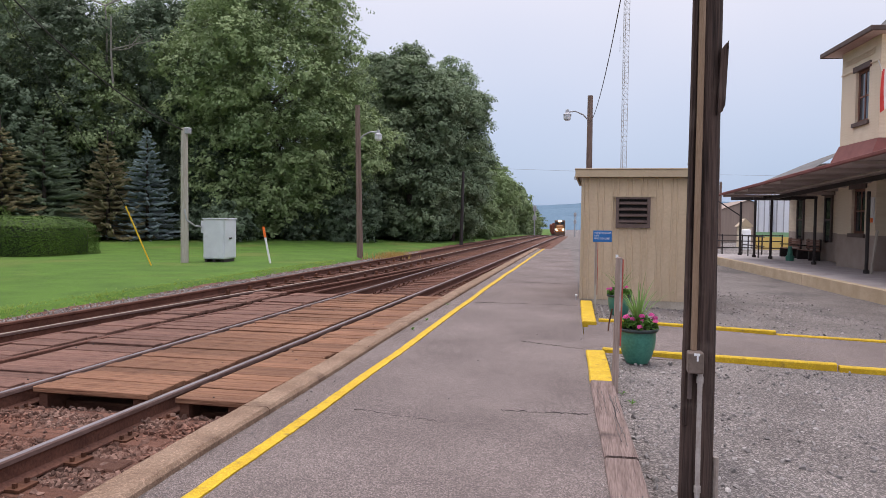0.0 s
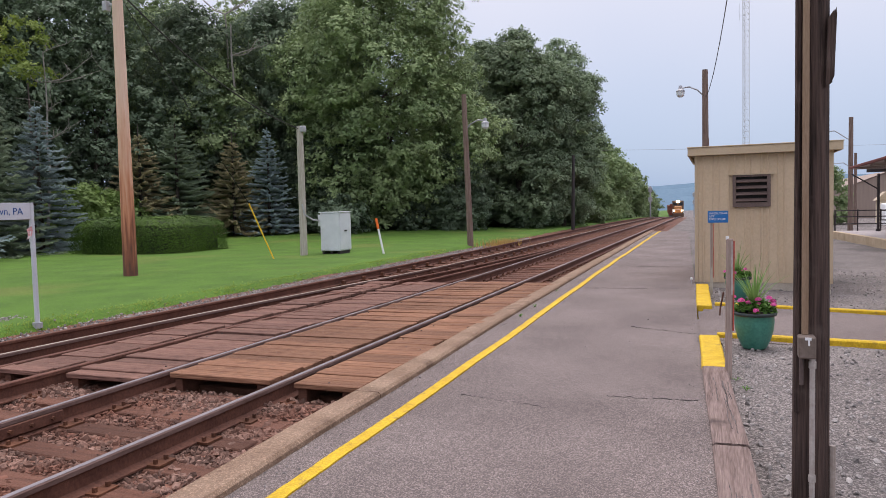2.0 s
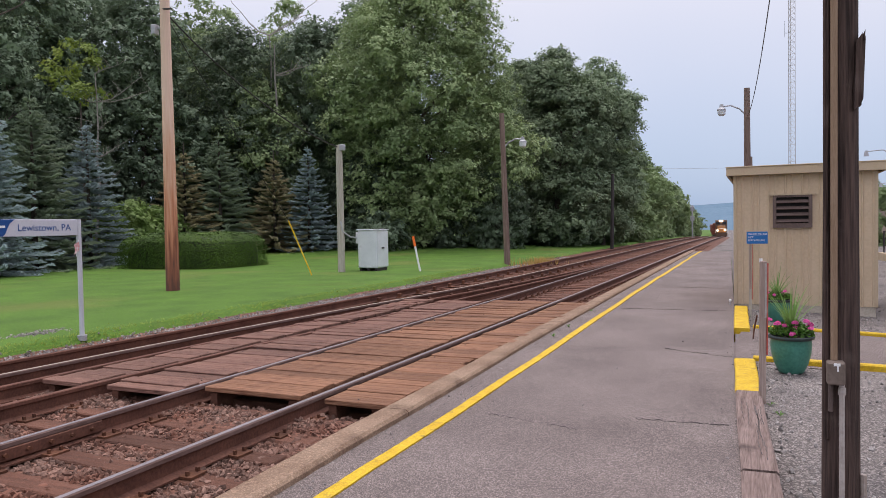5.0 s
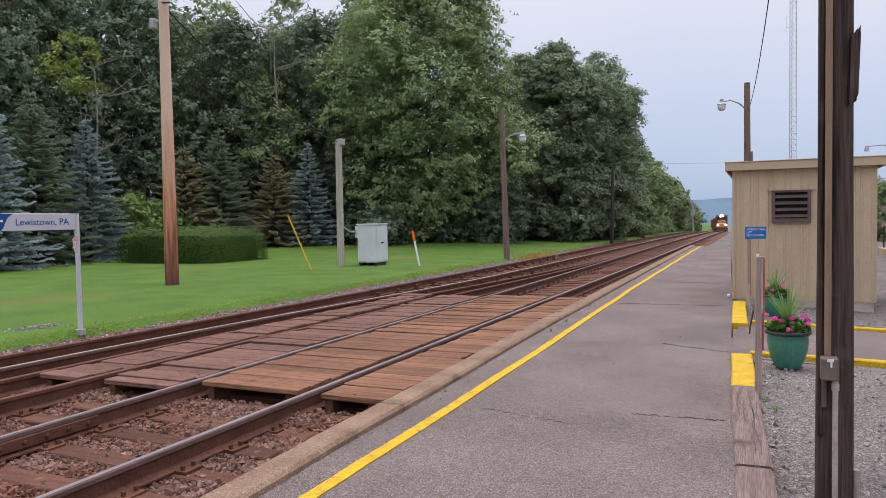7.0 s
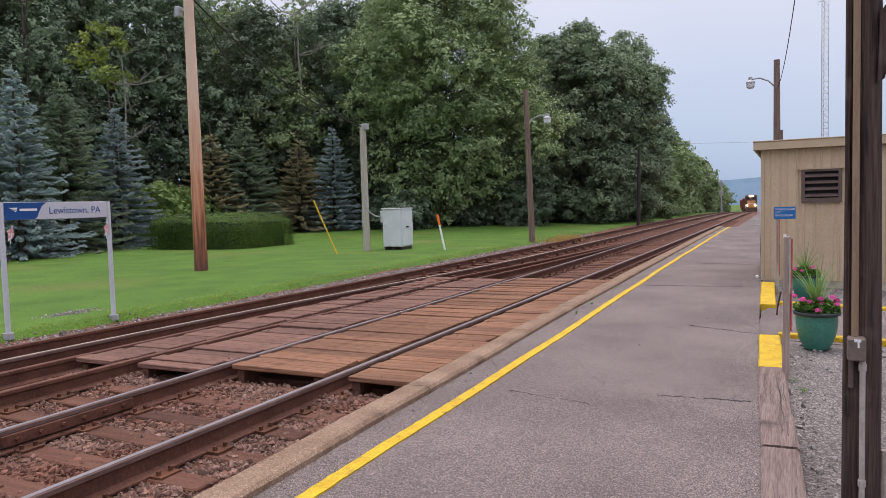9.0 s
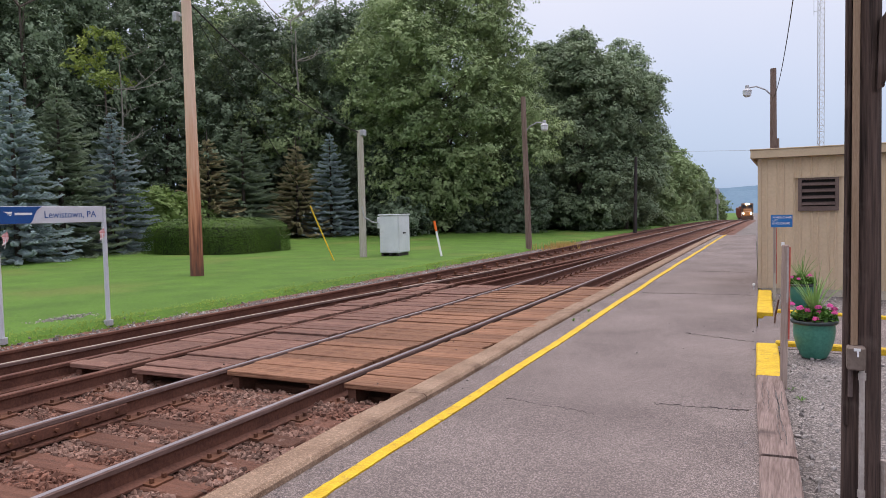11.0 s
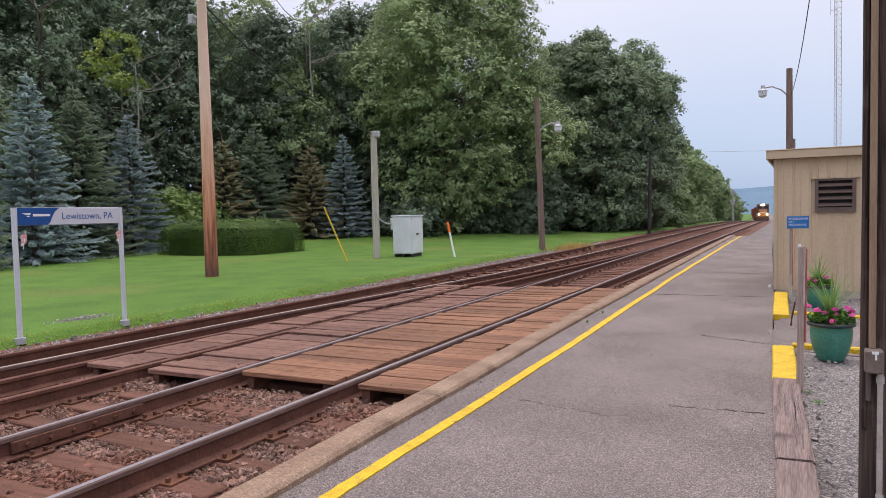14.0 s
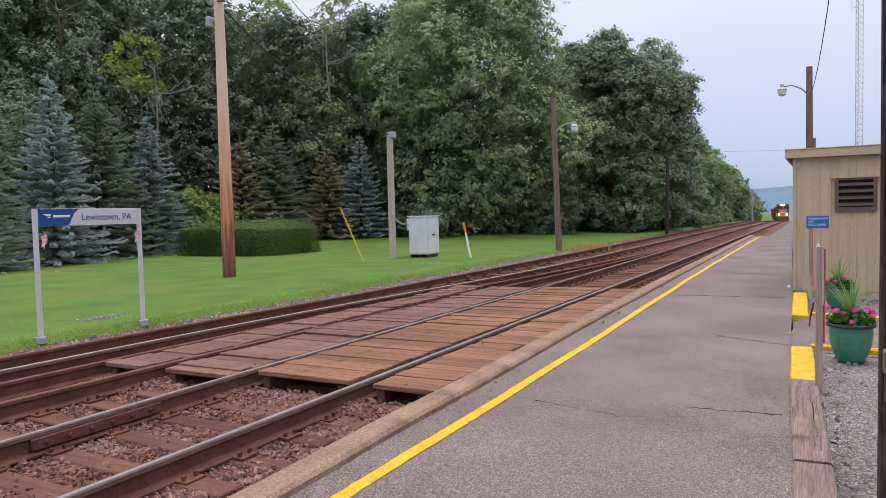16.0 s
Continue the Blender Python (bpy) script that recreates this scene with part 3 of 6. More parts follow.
# platform edge curb in lengths
curb = tagged(new("platform_curb"), "weathered tan edge curb of the platform", "curb", kind="structure")
yc = -12.0
while yc < 44.4:
    ln = min(3.05, 44.6 - yc)
    k = 20 if yc < 20 else 5
    vs = []
    for i in range(k + 1):
        y = yc + 0.006 + (ln - 0.012) * i / k
        x = curb_x(y) + 0.010 * noise.noise(Vector((y * 0.8, 0, 9)))
        n1, n2 = noise.noise(Vector((y * 3.1, 4, 0))), noise.noise(Vector((y * 4.3, 8, 0)))
        vs += [(x + sx, y, sz + fall(y)) for sx, sz in ((-0.137, -0.42), (-0.137 + 0.008 * n1, 0.036 + 0.008 * n1), (-0.116 + 0.010 * n1, 0.055), (0.103 + 0.012 * n2, 0.059 + 0.003 * n1), (0.130 + 0.006 * n2, 0.036 - 0.01 * abs(n2)), (0.142, -0.1))]
    part("curb_length", Build().add(vs, [(6 * i + j, 6 * i + j + 1, 6 * i + j + 7, 6 * i + j + 6) for i in range(k) for j in range(5)] + [(5, 4, 3, 2, 1, 0), tuple(6 * k + j for j in range(6))]), CURB, curb)
    yc += 3.05

# asphalt cracks
def crack(x0, y0, x1, y1, seed):
    r = random.Random(seed)
    k = 30
    pts = [(x0 + (x1 - x0) * i / k, y0 + (y1 - y0) * i / k + r.uniform(-0.03, 0.03), -0.002 + r.uniform(-0.006, 0.002)) for i in range(k + 1)]
    single("crack", Build().sweep([(-0.005, -0.01), (-0.0022, 0.0100), (0.0022, 0.0100), (0.005, -0.01)], pts), TAR, "thin dark crack across the platform asphalt", "crack", kind="structure")


crack(-2.25, 6.62, -1.4, 6.4, 1)
crack(-1.0, 6.9, -0.25, 6.95, 2)
crack(-2.6, 15.1, -0.55, 15.15, 3)
crack(-2.1, 20.2, -0.9, 20.1, 4)
crack(-1.2, 10.6, -0.35, 10.2, 5)



def grit(r):
    y = 3.0 + 15 * r.random() ** 1.5
    if r.random() < 0.45:
        x = curb_x(y) + 0.15 + abs(r.normal()) * 0.10
    elif r.random() < 0.7:
        x = edge_x(y) - abs(r.normal()) * 0.10
    else:
        x = curb_x(y) + 0.2 + 2.5 * r.random()
    return x, y, 0.001


stones("platform_grit", 900, grit, (0.003, 0.011), STONE_GREY, "loose grit gathered along the platform's edges")

# ---- tracks ----
HEAD = [(-0.036, 0.0), (-0.036, -0.03), (0.036, -0.03), (0.036, 0.0), (0.028, 0.008), (-0.028, 0.008)]
BODY = [(-0.036, -0.022), (-0.010, -0.045), (-0.010, -0.135), (-0.075, -0.158), (-0.075, -0.172), (0.075, -0.172), (0.075, -0.158), (0.010, -0.135), (0.010, -0.045), (0.036, -0.022)]


def rail(knots, y0, y1, worn=True, z=0.05, shine=None, label="rusted steel rail with a worn bright head"):
    """A rail through plan knots (x, y)."""
    kx, ky = [k[0] for k in knots], [k[1] for k in knots]
    line = []
    for y in spread(y0, y1, 0.8, 3.0, 60):
        x = sum(float(np.interp(y + d, ky, kx)) for d in (-2.5, -1.25, 0, 1.25, 2.5)) / 5
        line.append((x + curve_left(y), y, z + fall(y)))
    t = thing("rail", pose(0, 0, 0), label, "rail", "running rails")
    part("rail_head", Build().sweep(HEAD, line), RAILHEAD if worn else RAILSIDE, t, "worn rail head" if worn else "dull rusted rail head")
    if shine:
        part("running_band", Build().sweep([(-0.017, 0.004), (-0.017, 0.0105), (0.024, 0.0105), (0.024, 0.004)], line), shine, t, "wheel-polished band with its sheen in the colour")
    part("rail_web", Build().sweep(BODY, line), RAILSIDE, t)
    return t


rail([(-3.98, -14), (-4.0, 6), (-4.03, 12), (-4.0, 40), (-4.0, 330)], -14, 330, shine=RAILSHINE)
rail([(-5.46, -14), (-5.47, 10), (-5.42, 16), (-5.5, 40), (-5.5, 330)], -14, 330, shine=RAILSHINE)
rail([(-6.62, -14), (-6.70, 7), (-6.55, 11), (-6.3, 15), (-6.1, 18), (-5.75, 24), (-5.6, 30), (-5.58, 40)], -14, 40, False)
rail([(-7.50, -14), (-7.52, 8), (-7.28, 12), (-6.75, 16.5), (-6.4, 20), (-5.8, 28), (-5.62, 34)], -14, 33, False)
rail([(-8.2, -14), (-8.17, 7.5), (-7.8, 13), (-7.35, 17), (-7.2, 22), (-7.15, 30), (-7.1, 60), (-7.1, 330)], -14, 330, shine=RAILCREAM)
rail([(-9.05, -14), (-8.95, 8), (-8.7, 12), (-8.66, 18), (-8.62, 34), (-8.60, 330)], -14, 330, False)

# ties
tie_mesh = Build().box(-1.3, 1.3, -0.115, 0.115, -0.12, 0.02).mesh("tie", TIE, bevel=0.012)
tie_long = Build().box(-1.75, 1.75, -0.115, 0.115, -0.12, 0.02).mesh("tie_long", TIE, bevel=0.012)
ties_1 = tagged(new("near_track_ties"), "weathered red-brown wooden railway ties", "railway ties", kind="structure")
ties_2 = tagged(new("far_track_ties"), "weathered red-brown wooden railway ties", "railway ties", kind="structure")
plate = Build().box(-0.17, 0.17, -0.09, 0.09, 0.0, 0.018)
for sx in (-0.11, 0.11):
    for sy in (-0.055, 0.055):
        plate.box(sx - 0.012, sx + 0.012, sy - 0.012, sy + 0.012, 0.018, 0.05)
plate_mesh = plate.mesh("tie_plate", RUST)
rt = random.Random(11)
y = 1.4
k = 0
while y < 62:
    if not 6.9 < y < 15.2:
        part("tie", tie_mesh, TIE, ties_1, at=pose(-4.75 + curve_left(y) + rt.uniform(-0.06, 0.06), y, -0.145 + fall(y), 0, rt.uniform(-0.4, 0.4), rt.uniform(-1.5, 1.5)))
        part("tie", tie_long, TIE, ties_2, at=pose(-7.85 + 0.02 * min(y, 30) + curve_left(y), y + 0.1, -0.145 + fall(y), 0, 0, rt.uniform(-1.5, 1.5)))
        if y < 30:
            for x in (-3.99, -5.46):
                part("tie_plate", plate_mesh, RUST, ties_1, at=pose(x, y, -0.124, 0, 0, rt.uniform(-3, 3)))
            if y < 7:
                for x in (-6.66, -8.18):
                    part("tie_plate", plate_mesh, RUST, ties_2, at=pose(x, y + 0.1, -0.124, 0, 0, rt.uniform(-3, 3)))
    y += 0.54

brace_mesh = Build().box(-0.02, 0.24, -0.09, 0.09, 0.0, 0.02).box(0.02, 0.10, -0.05, 0.05, 0.02, 0.11).mesh("rail_brace", RUST, bevel=0.006)
for i in range(16):
    y = 15.9 + 1.08 * i
    part("rail_brace", brace_mesh, RUST, ties_2, at=pose(-8.60, y, -0.12, 0, 0, rt.uniform(-4, 4)))
    part("rail_brace", brace_mesh, RUST, ties_2, at=pose(float(np.interp(y, (13, 17, 22, 30), (-7.75, -7.3, -7.14, -7.08))), y + 0.4, -0.12, 0, 0, rt.uniform(-4, 4)))
# bolted joint bar on the far rail of the near track
jb = thing("joint_bar", pose(-5.46, 4.55, -0.03), "rusty bolted joint bar on a rail", "joint bar")
part("bar", Build().box(0.012, 0.045, -0.62, 0.62, -0.05, 0.045), RAILSIDE, jb, bevel=0.006)
for i in range(6):
    part("bolt", Build().cyl((0.045, -0.5 + 0.2 * i, 0), (0.075, -0.5 + 0.2 * i, 0), 0.018, n=6), RUST, jb)

# ---- plank crossing ----
crossing = tagged(new("plank_crossing"), "red-brown wooden plank crossing laid between the rails", "plank crossing", kind="structure")
rp = random.Random(21)


def bay(x0, x1, y0, y1, mat, w=0.205, skew=0.0, ragged=0.008):
    y = y0
    meshes = []
    for i in range(6):
        bb = Build().box(x0 + rp.uniform(-0.004, 0.004), x1 - rp.uniform(-0.004, ragged), 0.003, w - 0.003, -0.052, 0.0)
        meshes.append(bb.mesh("plank", mat, bevel=0.006))
    broken = Build().box(x0, x1 - 0.10, 0.003, w - 0.003, -0.052, 0.0).mesh("plank", mat, bevel=0.012)
    while y + w <= y1:
        part("plank", broken if x1 > -3.3 and (8.4 < y < 8.75 or 11.0 < y < 11.2) else rp.choice(meshes), mat, crossing, at=pose(rp.uniform(-0.004, 0.004), y, 0.050 + rp.uniform(-0.003, 0.002), rp.uniform(-0.5, 0.5), rp.uniform(-0.15, 0.15), skew + rp.uniform(-0.15, 0.15)))
        y += w


bay(-5.37, -4.155, 6.42, 15.5, PLANK)
bay(-3.89, -3.185, 6.42, 15.6, PLANK, ragged=0.02)
bay(-6.54, -5.585, 6.18, 15.4, PLANK_DARK)
bay(-7.40, -6.79, 6.08, 15.4, PLANK_DARK)
for x0, x1, y0 in ((-5.36, -4.20, 6.42), (-3.89, -3.25, 6.42), (-6.52, -5.62, 6.18), (-7.38, -6.82, 6.08)):
    k = 2
    for i in range(k):
        x = x0 + 0.08 + (x1 - x0 - 0.16) * i / max(k - 1, 1)
        part("joist", Build().box(x - 0.045, x + 0.045, y0 + 0.03, 15.3, -0.185, -0.010), TIE, crossing)

b = Build()
for x0, x1 in ((-5.37, -4.155), (-3.89, -3.2), (-6.54, -5.585), (-7.40, -6.79)):
    y = 6.52
    while y < 15.3:
        for x in (x0 + 0.10, (x0 + x1) / 2, x1 - 0.10):
            if rp.random() < 0.14:
                xa, ya = x + rp.uniform(-0.02, 0.02), y + rp.uniform(-0.05, 0.05)
                b.cyl((xa, ya, 0.04), (xa, ya, 0.0525), 0.010, 0.008, n=6)
        y += 0.205
single("bolt_heads", b, IRON, "dark bolt heads in the crossing planks", "bolts", kind="stuff")

# ---- yard: gravel, walkway, timbers ----
b = Build()
yx = [0.0, 0.4, 0.9] + [1.5 + 0.9 * i for i in range(16)] + [18, 24, 40, 80]
yy = spread(-14, 700, 0.8, 8.0, 40)


def yard_z(x, y):
    return float(np.interp(y, (8, 9.3, 9.95, 10.25), (-0.055, -0.015, -0.012, -0.055))) - 0.12 * min(max((7.6 - y) / 1.6, 0), 1) - float(np.interp(y, (8, 9, 9.95, 10.2, 12.9, 13.5), (0.17, 0.07, 0.055, 0.20, 0.20, 0.19))) * min(max((x - 0.3) / 4.0, 0), 1) - 0.05 * min(max((y - 12) / 6, 0), 1) + 0.025 * noise.noise(Vector((x * 0.7, y * 0.7, 5))) + fall(y)


b.add([((edge_x(y) if y < 46 else -2.9 + curve_left(y)) + 0.02 + x, y, yard_z(x, y)) for y in yy for x in yx],
      [(j * len(yx) + i, j * len(yx) + i + 1, (j + 1) * len(yx) + i + 1, (j + 1) * len(yx) + i) for j in range(len(yy) - 1) for i in range(len(yx) - 1)])
single("gravel_yard", b, GRAVEL, "grey compacted gravel yard beside the platform", "gravel", kind="structure", smooth=True)


def in_yard(r):
    y = 2.2 + 20 * r.random() ** 1.8
    x = 0.2 + 5.5 * r.random() ** 1.2
    if 9.75 < y < 13.1:
        x = 0.4
        y = 13.2 + 3 * r.random()
    return edge_x(y) + 0.02 + x, y, yard_z(x, y)


stones("yard_stones", 9000, in_yard, (0.006, 0.030), PEBBLE, "small loose grey stones on the gravel yard")
walk_line = [(x, 11.55 + (x + 0.1) * -0.05, -0.02 - 0.14 * min(max((x - 0.3) / 4.0, 0), 1)) for x in (-0.36, 0.3, 1.2, 2.2, 3.2, 4.4, 5.9)]
single("walkway", Build().sweep([(-1.56, -0.25), (-1.56, 0), (1.56, 0), (1.56, -0.25)], walk_line), ASPHALT, "asphalt walkway from the platform to the station", "walkway", kind="structure")


def beam(name, pts, w, h, mat, label, group):
    single(name, Build().sweep([(-w / 2, -h), (-w / 2, -0.015), (-w / 2 + 0.015, 0), (w / 2 - 0.015, 0), (w / 2, -0.015), (w / 2, -h)], pts), mat, label, "timber", group=group)


for y0, y1, mat, lab in ((3.3, 5.73, TIMBER, "cracked grey weathered timber edging the platform"), (5.78, 8.2, TIMBER, "cracked grey weathered timber edging the platform"), (-11.9, 0.76, TIMBER, "cracked grey weathered timber edging the platform"), (0.8, 3.26, TIMBER, "cracked grey weathered timber edging the platform"),
                         (8.205, 10.0, YELLOW, "timber end painted bright yellow at the walkway"), (12.66, 14.2, YELLOW, "timber painted bright yellow beside the shed"), (14.22, 15.85, YELLOW, "timber painted bright yellow beside the shed")):
    k = 6
    pts = [(edge_x(y0 + (y1 - y0) * i / k) + 0.116 + 0.003 * math.sin(9 * y0 + i), y0 + (y1 - y0) * i / k, 0.035) for i in range(k + 1)]
    beam("edge_timber", pts, 0.235, 0.22, mat, lab, "platform edge timbers")
for pts, w in (([(-0.10, 10.20, 0.035), (1.2, 10.08, 0.03), (2.62, 9.97, 0.02)], 0.11), ([(2.64, 9.93, 0.0), (4.2, 9.78, -0.005), (5.8, 9.65, -0.01)], 0.11),
               ([(-0.14, 13.12, 0.03), (1.2, 13.05, 0.0), (2.62, 12.95, -0.03)], 0.10), ([(2.64, 12.95, -0.080), (4.2, 12.95, -0.115), (5.9, 12.9, -0.130)], 0.10)):
    beam("walkway_timber", pts, w, 0.16, YELLOW, "low timber painted yellow along the walkway edge", "walkway timbers")

rk = random.Random(31)
for y0, y1 in ((3.3, 5.73), (5.78, 8.2)):
    for c in range(9):
        ya = rk.uniform(y0 + 0.02, y1 - 1.1)
        off = rk.uniform(0.04, 0.20)
        pts = [(edge_x(ya + 0.06 * i) + off + 0.004 * math.sin(0.5 * i + c) + rk.uniform(-0.004, 0.004), ya + 0.06 * i, 0.0345) for i in range(rk.randint(8, 18))]
        wd = rk.uniform(0.002, 0.007)
        single("timber_crack", Build().sweep([(-wd, -0.01), (-wd * 0.6, 0.0045), (wd * 0.6, 0.0045), (wd, -0.01)], pts), TAR, "dark split in the weathered timber", "crack", kind="structure")

# ---- shed ----
shed = thing("shed", pose(-0.53, 16.5, 0), "tan metal-sided utility shed with a louvred vent", "shed")
W, D, HT = 2.54, 3.6, 2.62
part("foundation", Build().box(0.03, W - 0.02, 0.03, D, -0.5, 0.0), CONCRETE, shed, "pale concrete foundation")
for wb in ((0.02, W - 0.02, 0.02, 0.10), (0.02, W - 0.02, D - 0.1, D), (0.02, 0.10, 0.1, D - 0.1), (W - 0.1, W - 0.02, 0.1, D - 0.1)):
    part("wall", Build().box(*wb, 0.0, HT), SHED, shed)
rib = Build().add([(-0.022, 0, 0), (-0.010, -0.022, 0), (0.010, -0.022, 0), (0.022, 0, 0), (-0.022, 0, 1), (-0.010, -0.022, 1), (0.010, -0.022, 1), (0.022, 0, 1)],
                  [(0, 1, 5, 4), (1, 2, 6, 5), (2, 3, 7, 6), (4, 5, 6, 7)])
rib_mesh = rib.mesh("rib", SHED)
xr = 0.04
i = 0
while xr < W - 0.03:
    if 0.66 < xr < 1.46:
        for za, zb in ((0.0, 1.54), (2.23, HT)):
            part("rib", rib_mesh, SHED, shed, at=Matrix.LocRotScale((xr, 0.02, za), None, (1, 1, zb - za)))
    else:
        part("rib", rib_mesh, SHED, shed, at=Matrix.LocRotScale((xr, 0.02, 0), None, (1, 1, HT)))
    xr += (0.115, 0.19)[i % 2]
    i += 1
for j in range(23):
    for x, rz in ((0.02, -90), (W - 0.02, 90)):
        part("rib", rib_mesh, SHED, shed, at=Matrix.LocRotScale((x, 0.08 + 0.152 * j, 0), Euler((0, 0, radians(rz))), (1, 1, HT)))
part("corner_trim", Build().box(-0.012, 0.05, -0.012, 0.05, 0.0, HT), SHED_TRIM, shed, bevel=0.004)
part("corner_trim", Build().box(W - 0.05, W + 0.012, -0.012, 0.05, 0.0, HT), SHED_TRIM, shed, bevel=0.004)
part("roof", Build().box(-0.10, W + 0.12, -0.10, D + 0.1, 2.70, 2.765), SHED_TRIM, shed, "flat tan metal roof")
fas = Build().box(-0.14, W + 0.16, -0.14, -0.10, 2.62, 2.785).box(-0.14, W + 0.16, D + 0.1, D + 0.14, 2.62, 2.785).box(-0.14, -0.10, -0.10, D + 0.1, 2.62, 2.785).box(W + 0.12, W + 0.16, -0.10, D + 0.1, 2.62, 2.785)
part("fascia", fas, SHED_TRIM, shed, "tan gutter fascia", bevel=0.008)
part("roof_lip", Build().box(-0.155, W + 0.175, -0.155, D + 0.155, 2.785, 2.805), SHED_TRIM, shed, bevel=0.004)
vent = part("vent", Build().box(0.72, 0.785, -0.045, 0.03, 1.55, 2.20).box(1.365, 1.43, -0.045, 0.03, 1.55, 2.20).box(0.785, 1.365, -0.045, 0.03, 1.55, 1.64).box(0.785, 1.365, -0.045, 0.03, 2.16, 2.20), LOUVRE, shed, "brown louvred vent")
part("vent_hood", Build().box(0.64, 1.50, -0.06, 0.02, 2.20, 2.222), SHED_TRIM, vent)
# black sheet before the wall paints the vent's unlit inside
part("vent_shade_sheet", Build().box(0.78, 1.37, 0.005, 0.018, 1.62, 2.18), BLACK, vent)
for j in range(4):
    part("slat", Build().box(-0.29, 0.29, -0.055, 0.055, -0.007, 0.007, pose(1.075, -0.012, 1.70 + 0.128 * j, 42, 0, 0)), LOUVRE, vent)
bell = thing("wall_lamp", pose(-0.60, 16.2, 0.10), "small white lamp low at the shed corner", "lamp")
part("bulb", Build().lathe([(0.0, -0.033), (0.022, -0.022), (0.03, 0), (0.022, 0.022), (0.0, 0.033)], 12), WHITE, bell, smooth=True)
part("stem", Build().cyl((0, 0, -0.3), (0, 0, -0.03), 0.010), GALV, bell)

# blue enclosure sign on a post
bs = thing("small_sign", pose(-0.21, 15.2, -0.12), "blue sign with white lettering on a striped post", "sign")
part("post", Build().box(-0.025, 0.025, -0.02, 0.02, 0, 1.40), POLE_GREY, bs, bevel=0.004)
part("reflector", Build().box(0.03, 0.042, -0.026, 0.02, 0.35, 1.38), FADED_RED, bs, "red reflective strip")
part("reflector", Build().box(-0.012, 0.012, -0.03, -0.021, 0.55, 1.38), POST, bs, "white reflective strip")
plate_ob = part("plate", Build().box(-0.06, 0.30, -0.045, -0.032, 1.395, 1.62), SIGN_BLUE2, bs, "blue sign plate", bevel=0.004)
for j, w in enumerate(("WHEELCHAIR", "LIFT", "ENCLOSURE")):
    solid_text("lettering", w, 0.052, 0.001, WHITE, plate_ob, pose(-0.035, -0.047, 1.555 - 0.055 * j, 90, 0, 0))

# ---- striped post and flower pots ----
sp = thing("marker_post", pose(0.0, 8.05, -0.12), "weathered wooden marker post with a red and white edge", "post")
part("post", Build().box(-0.028, 0.03, -0.03, 0.03, 0, 1.44, pose(0, 0, 0, 0, 0.6, 8)), POST, sp, bevel=0.005)
part("red_stripe", Build().box(0.031, 0.043, -0.034, 0.028, 0.55, 1.42, pose(0, 0, 0, 0, 0.6, 8)), FADED_RED, sp, "red reflective strip")
part("white_stripe", Build().box(0.012, 0.028, -0.037, -0.031, 0.9, 1.42, pose(0, 0, 0, 0, 0.6, 8)), PIPE, sp, "white reflective strip")
part("chain", Build().tube([(-0.04, 0.0, 0.92), (-0.055, 0.01, 0.84), (-0.070, 0.02, 0.76), (-0.075, 0.02, 0.69)], 0.008), TIE, sp, "faded red hanging strap")
part("cap", Build().cyl((-0.005, 0, 1.43), (-0.005, 0, 1.465), 0.014, n=8), WHITE, sp)


